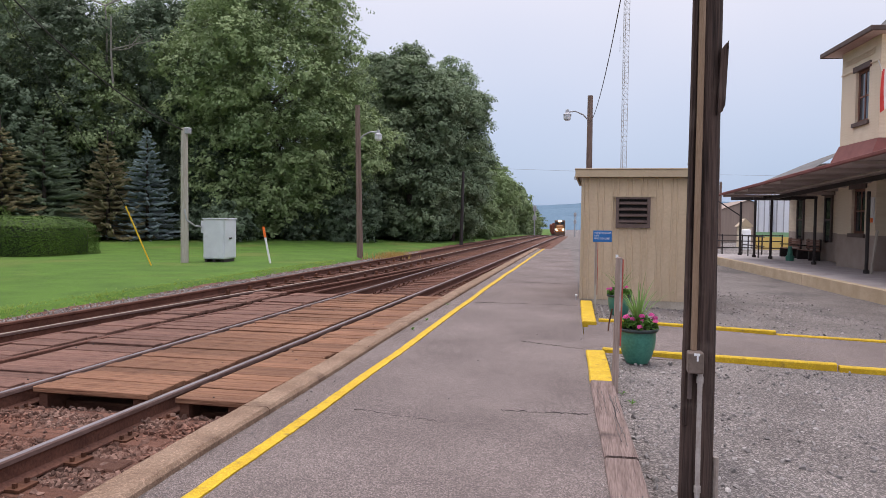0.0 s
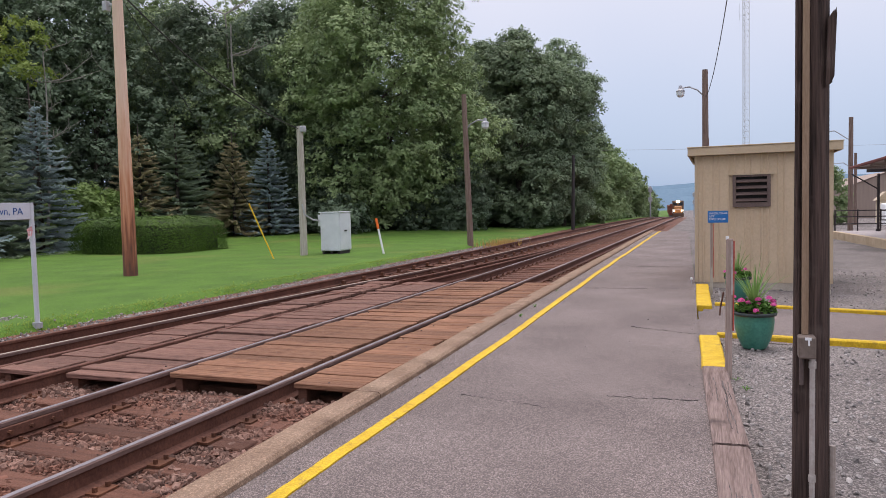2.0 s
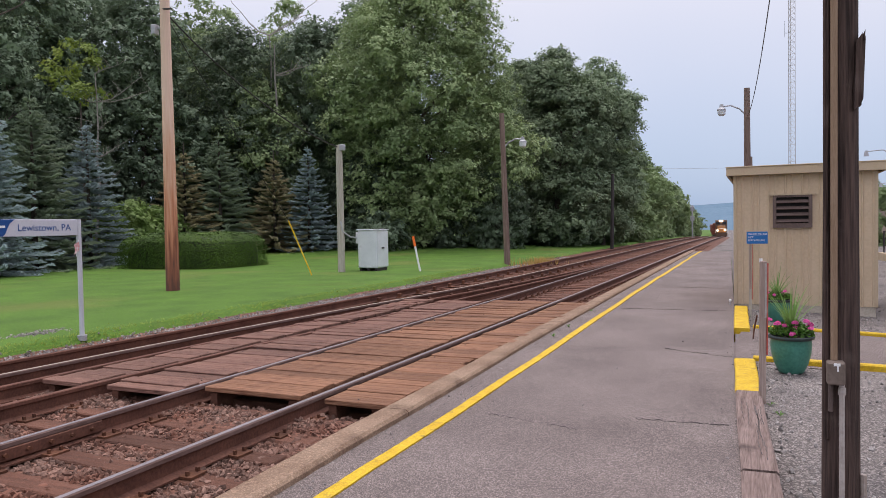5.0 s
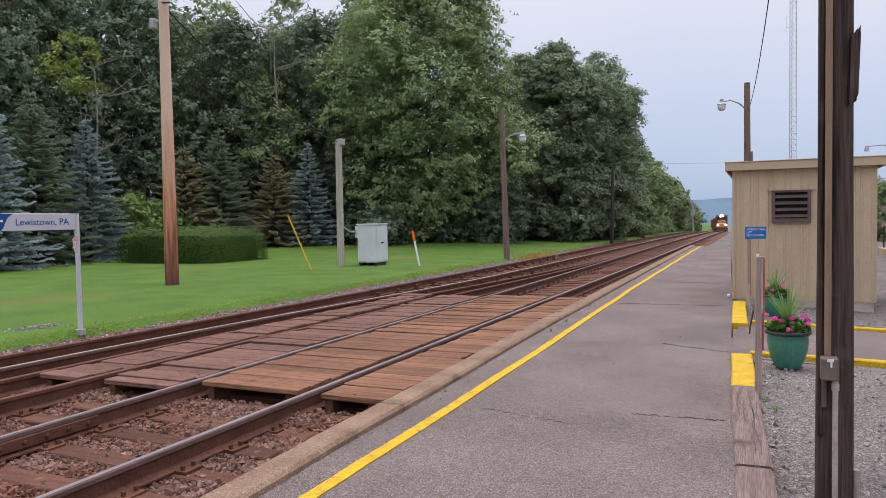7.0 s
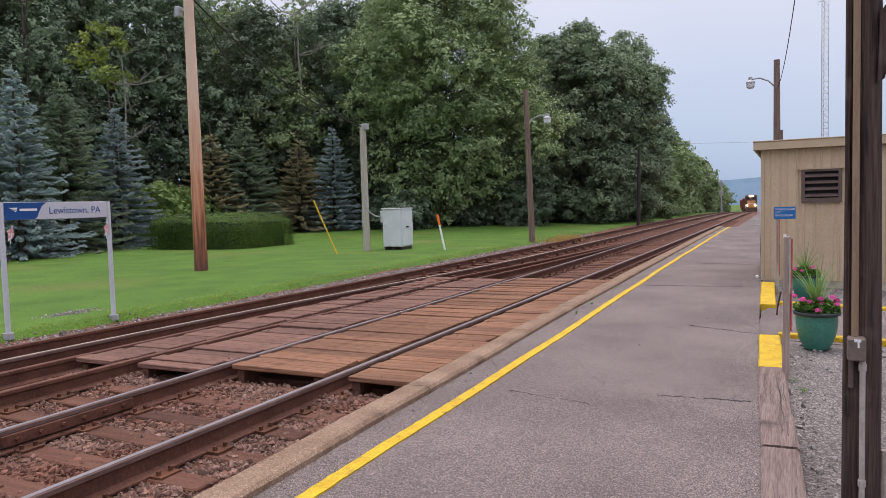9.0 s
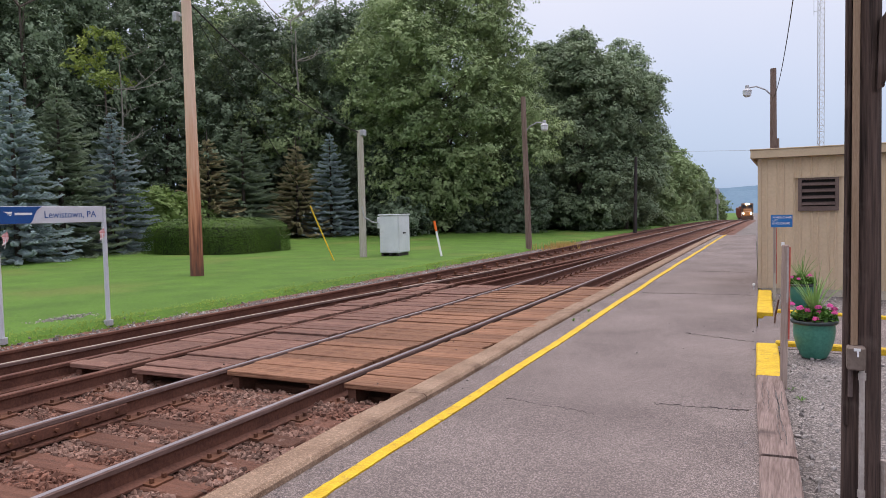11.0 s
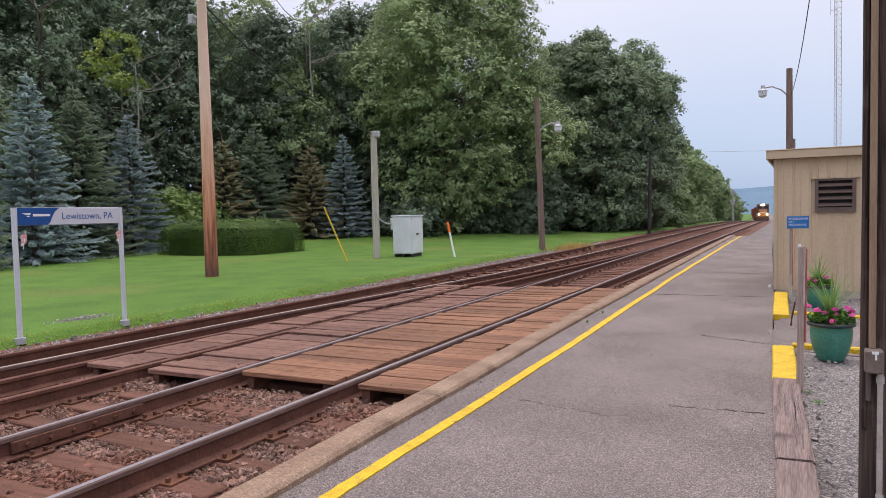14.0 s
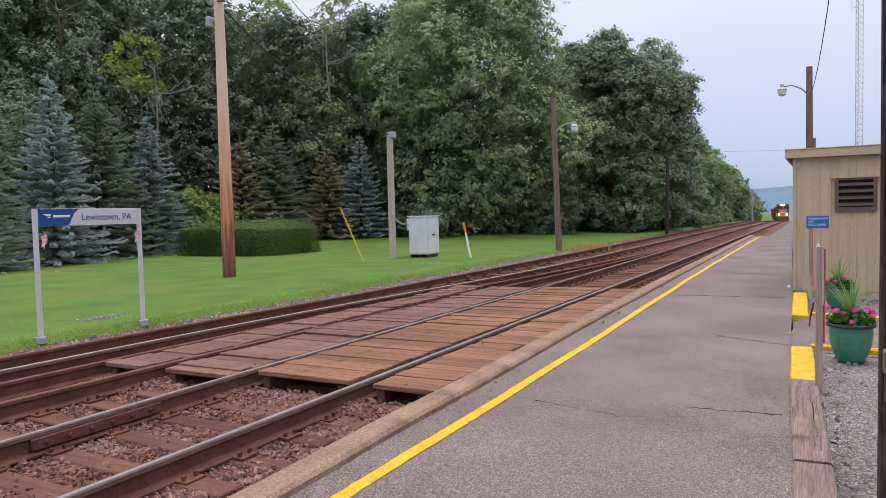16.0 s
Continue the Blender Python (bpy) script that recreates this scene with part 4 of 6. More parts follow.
def flower_pot(m, label, seed, size=1.0):
    r = random.Random(seed)
    t = thing("flower_pot", m, label, "flower pot", "flower pots")
    t.scale = (size, size, size)
    prof = [(0.0, 0.0), (0.115, 0.0), (0.125, 0.015), (0.165, 0.10), (0.192, 0.20), (0.20, 0.29), (0.196, 0.345), (0.205, 0.36), (0.215, 0.37)]
    part("pot", Build().lathe(prof, 28), TEAL, t, "glazed teal pot", smooth=True)
    part("rim", Build().lathe([(0.205, 0.355), (0.222, 0.362), (0.226, 0.385), (0.214, 0.395), (0.19, 0.39), (0.185, 0.35)], 28), RIM, t, "dark pot rim", smooth=True)
    part("soil", Build().lathe([(0.0, 0.365), (0.19, 0.355)], 20), SOIL, t)
    b = Build()
    for i in range(420):
        a, d = r.uniform(0, 6.28), 0.215 * math.sqrt(r.random())
        z = 0.40 + 0.17 * r.random() * (1.1 - d / 0.3)
        s = r.uniform(0.018, 0.034)
        m2 = pose(d * math.cos(a), d * math.sin(a), z, r.uniform(-60, 60), r.uniform(-60, 60), r.uniform(0, 360))
        b.add([m2 @ Vector(p) for p in ((0, -s, 0), (s * 0.8, 0, 0.004), (0, s, 0), (-s * 0.8, 0, 0.004))], [(0, 1, 2, 3)])
    part("foliage", b, FLOWERLEAF, t)
    for c in range(12):
        a, d = r.uniform(0, 6.28), 0.24 * math.sqrt(r.random())
        cx, cy, cz = d * math.cos(a), d * math.sin(a), 0.47 + 0.11 * r.random() - 0.2 * d
        b = Build()
        for i in range(34):
            v = Vector((r.gauss(0, 1), r.gauss(0, 1), abs(r.gauss(0, 1)))).normalized() * 0.027
            s = 0.011
            m2 = Matrix.Translation((cx + v.x, cy + v.y, cz + v.z * 0.8)) @ v.to_track_quat("Z", "Y").to_matrix().to_4x4() @ pose(0, 0, 0, r.uniform(-30, 30), r.uniform(-30, 30), r.uniform(0, 90))
            b.add([m2 @ Vector(p) for p in ((-s, -s, 0), (s, -s, 0), (s, s, 0), (-s, s, 0))], [(0, 1, 2, 3)])
        part("blossom", b, PETAL, t, "cluster of pink petals" if c == 0 else "")
    for i in range(34):
        a, ln, out = r.uniform(0, 6.28), r.uniform(0.35, 0.70), r.uniform(0.08, 0.42)
        b = Build()
        vs = []
        for k in range(6):
            u = k / 5
            d = out * u ** 1.4
            z = 0.38 + ln * (u - 0.38 * out * u * u * 2)
            w = 0.013 * (1 - u) + 0.0015
            vs += [(d * math.cos(a) - w * math.sin(a), d * math.sin(a) + w * math.cos(a), z), (d * math.cos(a) + w * math.sin(a), d * math.sin(a) - w * math.cos(a), z)]
        b.add(vs, [(2 * k, 2 * k + 1, 2 * k + 3, 2 * k + 2) for k in range(5)])
        part("blade", b, SPIKE, t)
    return t


flower_pot(pose(0.30, 9.58, -0.022), "glazed teal pot of pink geraniums and grass spikes", 5, 1.08)
flower_pot(pose(0.24, 14.6, -0.11), "teal pot of pink flowers standing beside the shed", 8, 1.05)



def weed(m, seed, label):
    """A small tuft of weed leaves in the gravel."""
    r = random.Random(seed)
    b = Build()
    for i in range(22):
        a, ln, w = r.uniform(0, 6.28), r.uniform(0.04, 0.11), r.uniform(0.004, 0.009)
        d = Vector((math.cos(a), math.sin(a), 0))
        side = Vector((-d.y, d.x, 0)) * w
        mid, tip = d * ln * 0.5 + Vector((0, 0, ln * 0.6)), d * ln * r.uniform(0.8, 1.2) + Vector((0, 0, ln * r.uniform(0.3, 0.8)))
        b.add([(0, 0, 0), mid - side, tip, mid + side], [(0, 1, 2, 3)])
    single("weed", b, FLOWERLEAF, label, "weed", m, group="weeds")


for i, (x, y) in enumerate(((0.07, 7.97), (0.15, 7.62))):
    weed(pose(x, y, yard_z(x - edge_x(y) - 0.02, y)) @ Matrix.Scale(0.6, 4), 50 + i, "small green weed growing in the gravel beside the timber")
for i, (x, y) in enumerate(((-2.90, 11.15), (-3.03, 14.4), (-2.93, 12.2))):
    weed(pose(x, y, 0.0) @ Matrix.Scale(0.7, 4), 70 + i, "small green weed growing in the curb's joint")

# ---- near utility pole ----
np_ = thing("utility_pole", pose(0.437, 5.42, -0.2), "dark weathered wooden utility pole with conduit beside the platform", "utility pole")
b = Build()
prof = []
for i in range(15):
    z = 0.62 * i - 0.3
    prof.append((0.104 - 0.0045 * z, z))
bb = Build().lathe(prof, 20)
bb.v = [(x * (1 + 0.04 * noise.noise(Vector((x * 20, y * 20, z * 0.6)))), y * (1 + 0.04 * noise.noise(Vector((x * 20, y * 20, z * 0.6)))), z) for x, y, z in bb.v]
part("pole", bb, POLE, np_, smooth=True)
part("cable_moulding", Build().box(-0.062, -0.026, -0.122, -0.08, 1.075, 8.0), MOULD, np_, "tan cable moulding", bevel=0.01)
part("cable_strip", Build().box(-0.098, -0.066, -0.085, -0.05, 0.6, 8.0), POLE, np_, bevel=0.006)
jbx = part("junction_box", Build().box(-0.085, 0.008, -0.19, -0.09, 0.95, 1.082), JBOX, np_, "grey-brown junction box", bevel=0.008)
part("tape_scrap", Build().box(-0.052, -0.018, -0.194, -0.1905, 1.062, 1.078).box(-0.036, -0.026, -0.1945, -0.191, 1.030, 1.063), WHITE, jbx, "torn white tape")
part("conduit", Build().cyl((-0.005, -0.125, -0.2), (-0.005, -0.125, 0.95), 0.0155, n=10).cyl((-0.005, -0.125, 0.885), (-0.005, -0.125, 0.925), 0.021, n=10).cyl((-0.005, -0.125, 0.2), (-0.005, -0.125, 0.24), 0.021, n=10), PIPE, np_, "grey steel conduit")
part("conduit", Build().cyl((-0.062, -0.11, 0.78), (-0.062, -0.11, 0.955), 0.014, n=8), TRIM_BROWN, np_, "brown conduit stub")
part("conduit", Build().cyl((0.115, -0.03, -0.2), (0.115, -0.03, 0.40), 0.018, n=8), CONDUIT, np_)
for i, (xa, xb, z0, z1, yy_) in enumerate(((0.062, 0.082, 2.53, 2.95, -0.105), (0.078, 0.094, 2.55, 2.97, -0.095), (0.090, 0.104, 2.57, 2.94, -0.085), (0.100, 0.110, 2.58, 2.99, -0.07), (0.106, 0.114, 2.58, 2.96, -0.05), (0.07, 0.110, 2.55, 2.92, 0.0))):
    sb = Build().add([(xa - 0.004, yy_, z0), (xb - 0.004, yy_, z0 + 0.02), (xb + 0.008, yy_, z1), (xa + 0.008, yy_, z1 - 0.03), (xa - 0.004, yy_ + 0.06, z0), (xb - 0.004, yy_ + 0.06, z0 + 0.02), (xb + 0.008, yy_ + 0.06, z1 - 0.01), (xa + 0.008, yy_ + 0.06, z1 - 0.02)],
           [(0, 1, 2, 3), (7, 6, 5, 4), (0, 4, 5, 1), (1, 5, 6, 2), (2, 6, 7, 3), (3, 7, 4, 0)])
    part("back_board", sb, POLE, np_, "split weathered board on the pole")

# ---- poles across the tracks ----


def cable(name, a, c, sag, r, label, mat=IRON):
    pts = [(a[0] + (c[0] - a[0]) * u, a[1] + (c[1] - a[1]) * u, a[2] + (c[2] - a[2]) * u - sag * 4 * u * (1 - u)) for u in [i / 16 for i in range(17)]]
    return single(name, Build().tube(pts, r, 5), mat, label, "cable")


bp = thing("utility_pole", pose(-15.18, 15.95, -0.1), "tall orange-brown wooden utility pole on the lawn", "utility pole")
part("pole", Build().lathe([(0.19 - 0.0048 * i, 0.65 * i) for i in range(18)], 16), POLE_BANDS, bp, "treated wood, orange below and bleached above", smooth=True)
part("flood_lamp", Build().box(-0.40, -0.24, -0.16, 0.02, 7.28, 7.56).box(-0.26, -0.1, -0.06, 0.0, 7.42, 7.50), GALV, bp, "grey floodlight", bevel=0.02)
part("insulator", Build().cyl((0.0, -0.1, 7.95), (0.35, -0.12, 7.9), 0.025, n=6), IRON, bp)
cp = thing("service_pole", pose(-14.72, 24.1, 0.0), "short pale grey service pole on the lawn", "pole")
part("pole", Build().cyl((0, 0, -0.1), (0.0, 0, 4.85), 0.14, 0.12, 12), POLE_GREY, cp)
part("pole_head", Build().box(-0.02, 0.24, -0.1, 0.1, 4.62, 4.86), GALV, cp, bevel=0.03)
cab = thing("signal_cabinet", pose(-13.95, 25.2, 0.03, 0, 0, 2), "grey metal equipment cabinet on the lawn", "cabinet")
part("body", Build().box(-0.41, 0.41, -0.47, 0.47, 0.10, 1.56), CABINET, cab, bevel=0.015)
part("door", Build().box(-0.39, 0.39, -0.495, -0.472, 0.14, 1.52), CABINET, cab, bevel=0.006)
part("door", Build().box(0.412, 0.435, -0.45, 0.45, 0.14, 1.52), CABINET, cab, bevel=0.006)
part("lid", Build().box(-0.45, 0.46, -0.52, 0.50, 1.56, 1.60), CABINET, cab, bevel=0.008)
part("handle", Build().box(0.436, 0.465, -0.12, 0.06, 0.84, 0.89), IRON, cab, "dark handle")
for x in (-0.33, 0.0, 0.33):
    part("leg", Build().box(x - 0.05, x + 0.05, -0.42, 0.42, -0.06, 0.10), IRON, cab)
part("meter_box", Build().box(-0.60, -0.412, -0.3, 0.1, 1.05, 1.5), CABINET, cab, bevel=0.01)
single("conduit_bend", Build().tube([(-14.66, 24.0, 1.95), (-14.62, 24.05, 1.55), (-14.5, 24.45, 1.34), (-14.5, 24.85, 1.30)], 0.035, 8), GALV, "grey conduit bending from the pole to the cabinet", "conduit")
stk = thing("guy_guard", pose(-14.85, 22.3, 0.0), "yellow plastic guard on a guy wire", "guy wire guard")
part("guard", Build().cyl((0.0, 0, 0), (-0.68, -0.40, 2.0), 0.024, n=8), STICK, stk)
om = thing("marker_stake", pose(-11.75, 24.9, 0.0), "leaning white stake with an orange top", "marker stake")
part("stake", Build().cyl((0, 0, -0.1), (-0.22, 0, 0.95), 0.04, n=8), WHITE, om)
part("tip", Build().cyl((-0.2205, 0, 0.952), (-0.30, 0, 1.34), 0.05, n=8), ORANGE, om, "orange tip")


def street_lamp(m, h, r, arm, label, mat, group, lean=0.0, drop=1.35):
    t = thing("street_lamp", m, label, "street lamp", group)
    part("pole", Build().cyl((0, 0, -0.3), (lean, 0, h), r, r * 0.75, 10), mat, t)
    s = 1 if arm > 0 else -1
    z = h - drop
    pts = [(lean, 0, z - 0.25), (lean + arm * 0.3, 0, z + 0.05), (lean + arm * 0.65, 0, z + 0.2), (lean + arm, 0, z + 0.16)]
    part("arm", Build().tube(pts, 0.03, 7), GALV, t, "curved steel arm")
    hd = part("lamp_head", Build().lathe([(0.0, 0.22), (0.07, 0.20), (0.08, 0.08), (0.17, 0.0), (0.17, -0.04)], 12, (lean + arm, 0, z + 0.06)), GALV, t, "grey lamp head")
    part("lens", Build().lathe([(0.165, -0.04), (0.15, -0.2), (0.08, -0.26), (0.0, -0.27)], 12, (lean + arm, 0, z + 0.06)), LENS, hd, "clear lamp bowl")
    return t


street_lamp(pose(-10.3, 30.7, 0.0), 6.6, 0.14, 0.95, "brown wooden lamp post with a curved arm lamp", POLE_BROWN, "street lamps", -0.17)
street_lamp(pose(-0.55, 32.0, -0.2, 0, 0, 8), 7.2, 0.15, -0.95, "wooden lamp post rising behind the shed", POLE_BROWN, "street lamps", -0.02, 0.85)
p3 = thing("utility_pole", pose(-9.6, 51.0, -0.1), "dark wooden pole among the trees", "utility pole")
part("pole", Build().cyl((0, 0, -0.2), (0.1, 0, 5.2), 0.13, 0.1, 8), IRON, p3)
cable("service_cable", (-15.3, 15.95, 7.9), (-14.72, 24.1, 4.75), 0.5, 0.022, "black service cable between the poles")
cable("guy_wire", (-15.3, 15.95, 7.9), (-15.53, 21.9, 2.0), 0.05, 0.010, "thin dark guy wire anchored in the lawn")
cable("lamp_cable", (-0.55, 32.0, 5.9), (0.62, 5.42, 8.0), 1.15, 0.011, "black cable from the lamp post to the near pole")
cable("far_wire", (-30, 62, 7.2), (40, 75, 6.2), 0.6, 0.011, "thin wire crossing the line", GALV)

# ---- station name sign ----
sg = thing("station_sign", pose(-10.15, 7.95, 0.0, 0, 0, 90), "blue and pale station name sign on two pale grey posts", "station sign")
for x in (-0.90, 0.90):
    part("post", Build().cyl((x, 0, -0.1), (x, 0, 1.92), 0.038, n=12), SIGN_GREY, sg, "pale grey tubular post")
    part("foot", Build().cyl((x, 0, -0.06), (x, 0, 0.03), 0.075, n=12), GALV, sg)
pn = part("panel", Build().box(-0.865, 0.865, -0.02, 0.02, 1.66, 1.92), SIGN_GREY, sg, "pale grey name panel", bevel=0.004)
poly = [(-0.862, 1.664), (-0.40, 1.664), (-0.36, 1.70), (-0.33, 1.77), (-0.28, 1.86), (-0.20, 1.916), (-0.862, 1.916)]
b = Build().add([(x, -0.026, z) for x, z in poly] + [(x, -0.0215, z) for x, z in poly], [tuple(range(7))] + [(i, (i + 1) % 7, 7 + (i + 1) % 7, 7 + i) for i in range(7)])
bl = part("blue_field", b, BLUE, pn, "blue field with a white emblem")
solid_text("lettering", "Lewistown, PA", 0.150, 0.001, BLUE, pn, pose(-0.17, -0.0225, 1.74, 90, 0, 0), "dark blue lettering")
emb = Build().add([(-0.80, -0.0285, 1.84), (-0.66, -0.0285, 1.84), (-0.68, -0.0285, 1.81), (-0.74, -0.0285, 1.815)], [(0, 3, 2, 1)]).add([(-0.75, -0.0285, 1.80), (-0.67, -0.0285, 1.80), (-0.69, -0.0285, 1.78)], [(0, 2, 1)])
emb.box(-0.63, -0.36, -0.0285, -0.0265, 1.79, 1.825)
part("emblem", emb, WHITE, pn, "plain white emblem shapes")
FLAG = material("flag_stripes", (0.55, 0.10, 0.10), (0.75, 0.70, 0.70), 30, 0.8, bump=0.0, fine=10, stretch=(0.2, 0.2, 1.2))
for x in (-0.80, 0.82):
    fl = thing("small_flag", pose(-10.15, 7.95, 0.0, 0, 0, 90) @ pose(x, -0.03, 1.40) @ Matrix.Scale(0.72, 4), "small striped flag tied to the sign post", "flag", "small flags")
    part("stick", Build().cyl((0.06, 0, 0.25), (-0.02, -0.02, -0.12), 0.006, n=6), WHITE, fl)
    vs = [(0.05 - 0.12 * i / 4 + 0.02 * math.sin(j), -0.012 - 0.012 * math.sin(i * 1.7 + j), 0.22 - 0.07 * j - 0.02 * i) for j in range(4) for i in range(5)]
    part("cloth", Build().add(vs, [(j * 5 + i, j * 5 + i + 1, (j + 1) * 5 + i + 1, (j + 1) * 5 + i) for j in range(3) for i in range(4)]), FLAG, fl, "striped cloth")

# ---- hedge ----


def cards(b, centres, normals, size, r, aspect=1.0, tri=False):
    """Small leaf quads at the given places, turned roughly to the given ways."""
    n = len(centres)
    nn = normals / (np.linalg.norm(normals, axis=1, keepdims=True) + 1e-9) + r.normal(size=(n, 3)) * 0.36
    nn /= np.linalg.norm(nn, axis=1, keepdims=True) + 1e-9
    up = r.normal(size=(n, 3))
    s = np.cross(nn, up)
    s /= np.linalg.norm(s, axis=1, keepdims=True) + 1e-9
    t = np.cross(nn, s)
    sz = size * (0.6 + 0.8 * r.random((n, 1)))
    a, c = s * sz, t * sz * aspect
    if tri:
        pts = np.stack([centres - a, centres + a * 0.8 - c, centres + a * 0.8 + c], axis=1).reshape(-1, 3)
        o = len(b.v)
        b.v += [tuple(p) for p in pts.tolist()]
        b.f += [(o + 3 * i, o + 3 * i + 1, o + 3 * i + 2) for i in range(n)]
        return
    quad = np.stack([centres - a, centres - c * 0.75, centres + a, centres + c * 0.75], axis=1).reshape(-1, 3)
    o = len(b.v)
    b.v += [tuple(p) for p in quad.tolist()]
    b.f += [(o + 4 * i, o + 4 * i + 1, o + 4 * i + 2, o + 4 * i + 3) for i in range(n)]


hd = thing("hedge", pose(-24.35, 26.6, 0.0, 0, 0, 0), "long clipped green hedge with rounded ends", "hedge")
r = np.random.default_rng(8)
dirs = r.normal(size=(60000, 3)) * np.array([1.5, 1.2, 1.0])
dirs[:, 2] = np.abs(dirs[:, 2])
half = np.array([3.05, 2.4, 1.60])
power = np.array([5.0, 5.0, 4.6])
lo, hi = np.zeros(len(dirs)), np.full(len(dirs), 20.0)
for _k in range(28):
    mid = (lo + hi) / 2
    inside = ((np.abs(dirs) * mid[:, None] / half) ** power).sum(1) < 1
    lo, hi = np.where(inside, mid, lo), np.where(inside, hi, mid)
skin = dirs * lo[:, None]
grad = np.sign(skin) * (np.abs(skin) / half) ** (power - 1) / half
grad /= np.linalg.norm(grad, axis=1, keepdims=True)
wave = np.array([noise.noise(Vector(p) * 1.4) for p in skin.tolist()])
skin = skin + grad * (0.06 * wave - np.where(grad[:, 2] > 0.6, 0.05, 0.30) * r.random(len(skin)) ** 1.2)[:, None]
b = Build()
lid = grad[:, 2] > 0.5
cards(b, skin[lid], grad[lid], 0.032, r)
flank = ~lid & (r.random(len(skin)) < 0.75)
cards(b, skin[flank], grad[flank] + np.array([0, 0, -0.1]), 0.024, r)
part("leaf_cover", b, HEDGE, hd)
# solid core coloured as the shade between the hedge leaves
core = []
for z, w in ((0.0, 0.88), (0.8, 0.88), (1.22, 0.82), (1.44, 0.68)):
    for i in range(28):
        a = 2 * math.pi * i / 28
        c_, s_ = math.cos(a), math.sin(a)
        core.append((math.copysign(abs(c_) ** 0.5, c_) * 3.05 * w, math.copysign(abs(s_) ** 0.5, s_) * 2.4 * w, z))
part("inner_growth", Build().add(core, [(28 * k + i, 28 * k + (i + 1) % 28, 28 * k + 28 + (i + 1) % 28, 28 * k + 28 + i) for k in range(3) for i in range(28)] + [tuple(range(84, 112))]), HEDGE_SHADE, hd)

# ---- trees ----


def crown_mesh(name, prof, boughs, leaves, size, mat, seed, pad=(0.9, 1.7), flat=0.62, tuft=0.15):
    """A crown of overlapping leafy boughs set round an uneven profile of (height, radius), with dark hollows between them."""
    r = np.random.default_rng(seed)
    b = Build()
    pz, pr_ = [p[0] for p in prof], [p[1] for p in prof]
    top = max(pr_)
    mean = (pad[0] + pad[1]) / 2
    for i in range(boughs):
        while True:
            z = pz[0] + (pz[-1] - pz[0]) * r.random()
            rad = float(np.interp(z, pz, pr_))
            if r.random() * top < rad + 0.15 * top:
                break
        a = i * 2.39996 + 0.8 * r.random()
        out = np.array([math.cos(a), math.sin(a), 0.0])
        lump = noise.noise(Vector((math.cos(a) * 1.3, math.sin(a) * 1.3, z * 0.22 + seed)))
        p = (pad[0] + (pad[1] - pad[0]) * r.random()) * (0.65 + 0.35 * min(rad / (0.6 * top), 1))
        if r.random() < 0.2:
            d = rad * (0.15 + 0.45 * r.random())
        else:
            d = max(rad * (1 + 0.34 * lump) * (0.74 + 0.36 * r.random()) - 0.5 * p, 0)
        c = out * d + np.array([0, 0, z])
        m = max(5, int(leaves / boughs / 12 * (p / mean) ** 2))
        e = r.normal(size=(m, 3))
        e /= np.linalg.norm(e, axis=1, keepdims=True)
        e[:, 2] = np.where((e[:, 2] < -0.15) & (r.random(m) < 0.6), -e[:, 2], e[:, 2])
        far = 0.72 + 0.38 * r.random((m, 1)) + 0.40 * r.random((m, 1)) * (r.random((m, 1)) < 0.12)
        t = c + e * far * np.array([p, p, p * flat])
        along = np.maximum(e @ out, 0)
        t[:, 2] -= 0.42 * p * along ** 1.5
        nrm = e * np.array([0.8, 0.8, 1.1]) + out * 0.25 + np.array([0, 0, 0.45])
        k = 12
        q = np.repeat(t, k, 0) + r.normal(size=(m * k, 3)) * tuft * np.array([1, 1, 0.7])
        cards(b, q, np.repeat(nrm, k, 0), size, r, 1.0, True)
    return b.mesh(name, mat)


def trunk_mesh(name, h, r0, spread_, seed, mat):
    r = random.Random(seed)
    b = Build()
    pts = [Vector((0.12 * r.uniform(-1, 1) * i, 0.12 * r.uniform(-1, 1) * i, h * i / 5)) for i in range(6)]
    for i in range(5):
        b.cyl(pts[i] - Vector((0, 0, 0.2 if i == 0 else 0)), pts[i + 1], r0 * (1 - 0.15 * i), r0 * (1 - 0.15 * (i + 1)), 8)
    for i in range(9):
        p = pts[2 + i % 4]
        a = r.uniform(0, 6.28)
        q = p + Vector((math.cos(a) * spread_ * 0.5, math.sin(a) * spread_ * 0.5, h * 0.16))
        e = p + Vector((math.cos(a + 0.3) * spread_ * 0.85, math.sin(a + 0.3) * spread_ * 0.85, h * 0.22))
        b.tube([p, q, e], r0 * 0.32, 6, 0.3)
    return b.mesh(name, mat)


def tree(name, m, trunk, crown, label, group, tmat=BARK):
    t = thing(name, m, label, "tree", group)
    part("trunk", trunk, tmat, t)
    part("crown", crown, LEAF_A, t)
    return t


TRUNK = trunk_mesh("trunk", 9.0, 0.32, 3.0, 4, BARK)
TRUNK_LOW = trunk_mesh("trunk_low", 5.5, 0.22, 1.6, 6, BARK)
BIG = crown_mesh("crown_big", ((0.4, 2.8), (3, 4.8), (6, 6.7), (9, 7.3), (12, 6.8), (14.2, 6.0), (16.4, 4.7), (18.4, 2.8), (19.6, 0.8)), 620, 210000, 0.080, LEAF_A, 3, (0.7, 1.6))
BIG2 = crown_mesh("crown_wide", ((0.2, 2.8), (1.5, 3.7), (5, 4.2), (9, 4.0), (11.5, 3.2), (13.4, 1.9), (14.8, 0.6)), 280, 95000, 0.085, LEAF_C, 9, (0.55, 1.2))
COLUMN = crown_mesh("crown_column", ((0.3, 2.3), (2, 2.9), (6, 3.1), (10, 3.1), (12, 2.6), (13.8, 1.5), (14.8, 0.5)), 230, 75000, 0.085, LEAF_C, 12, (0.5, 1.1))
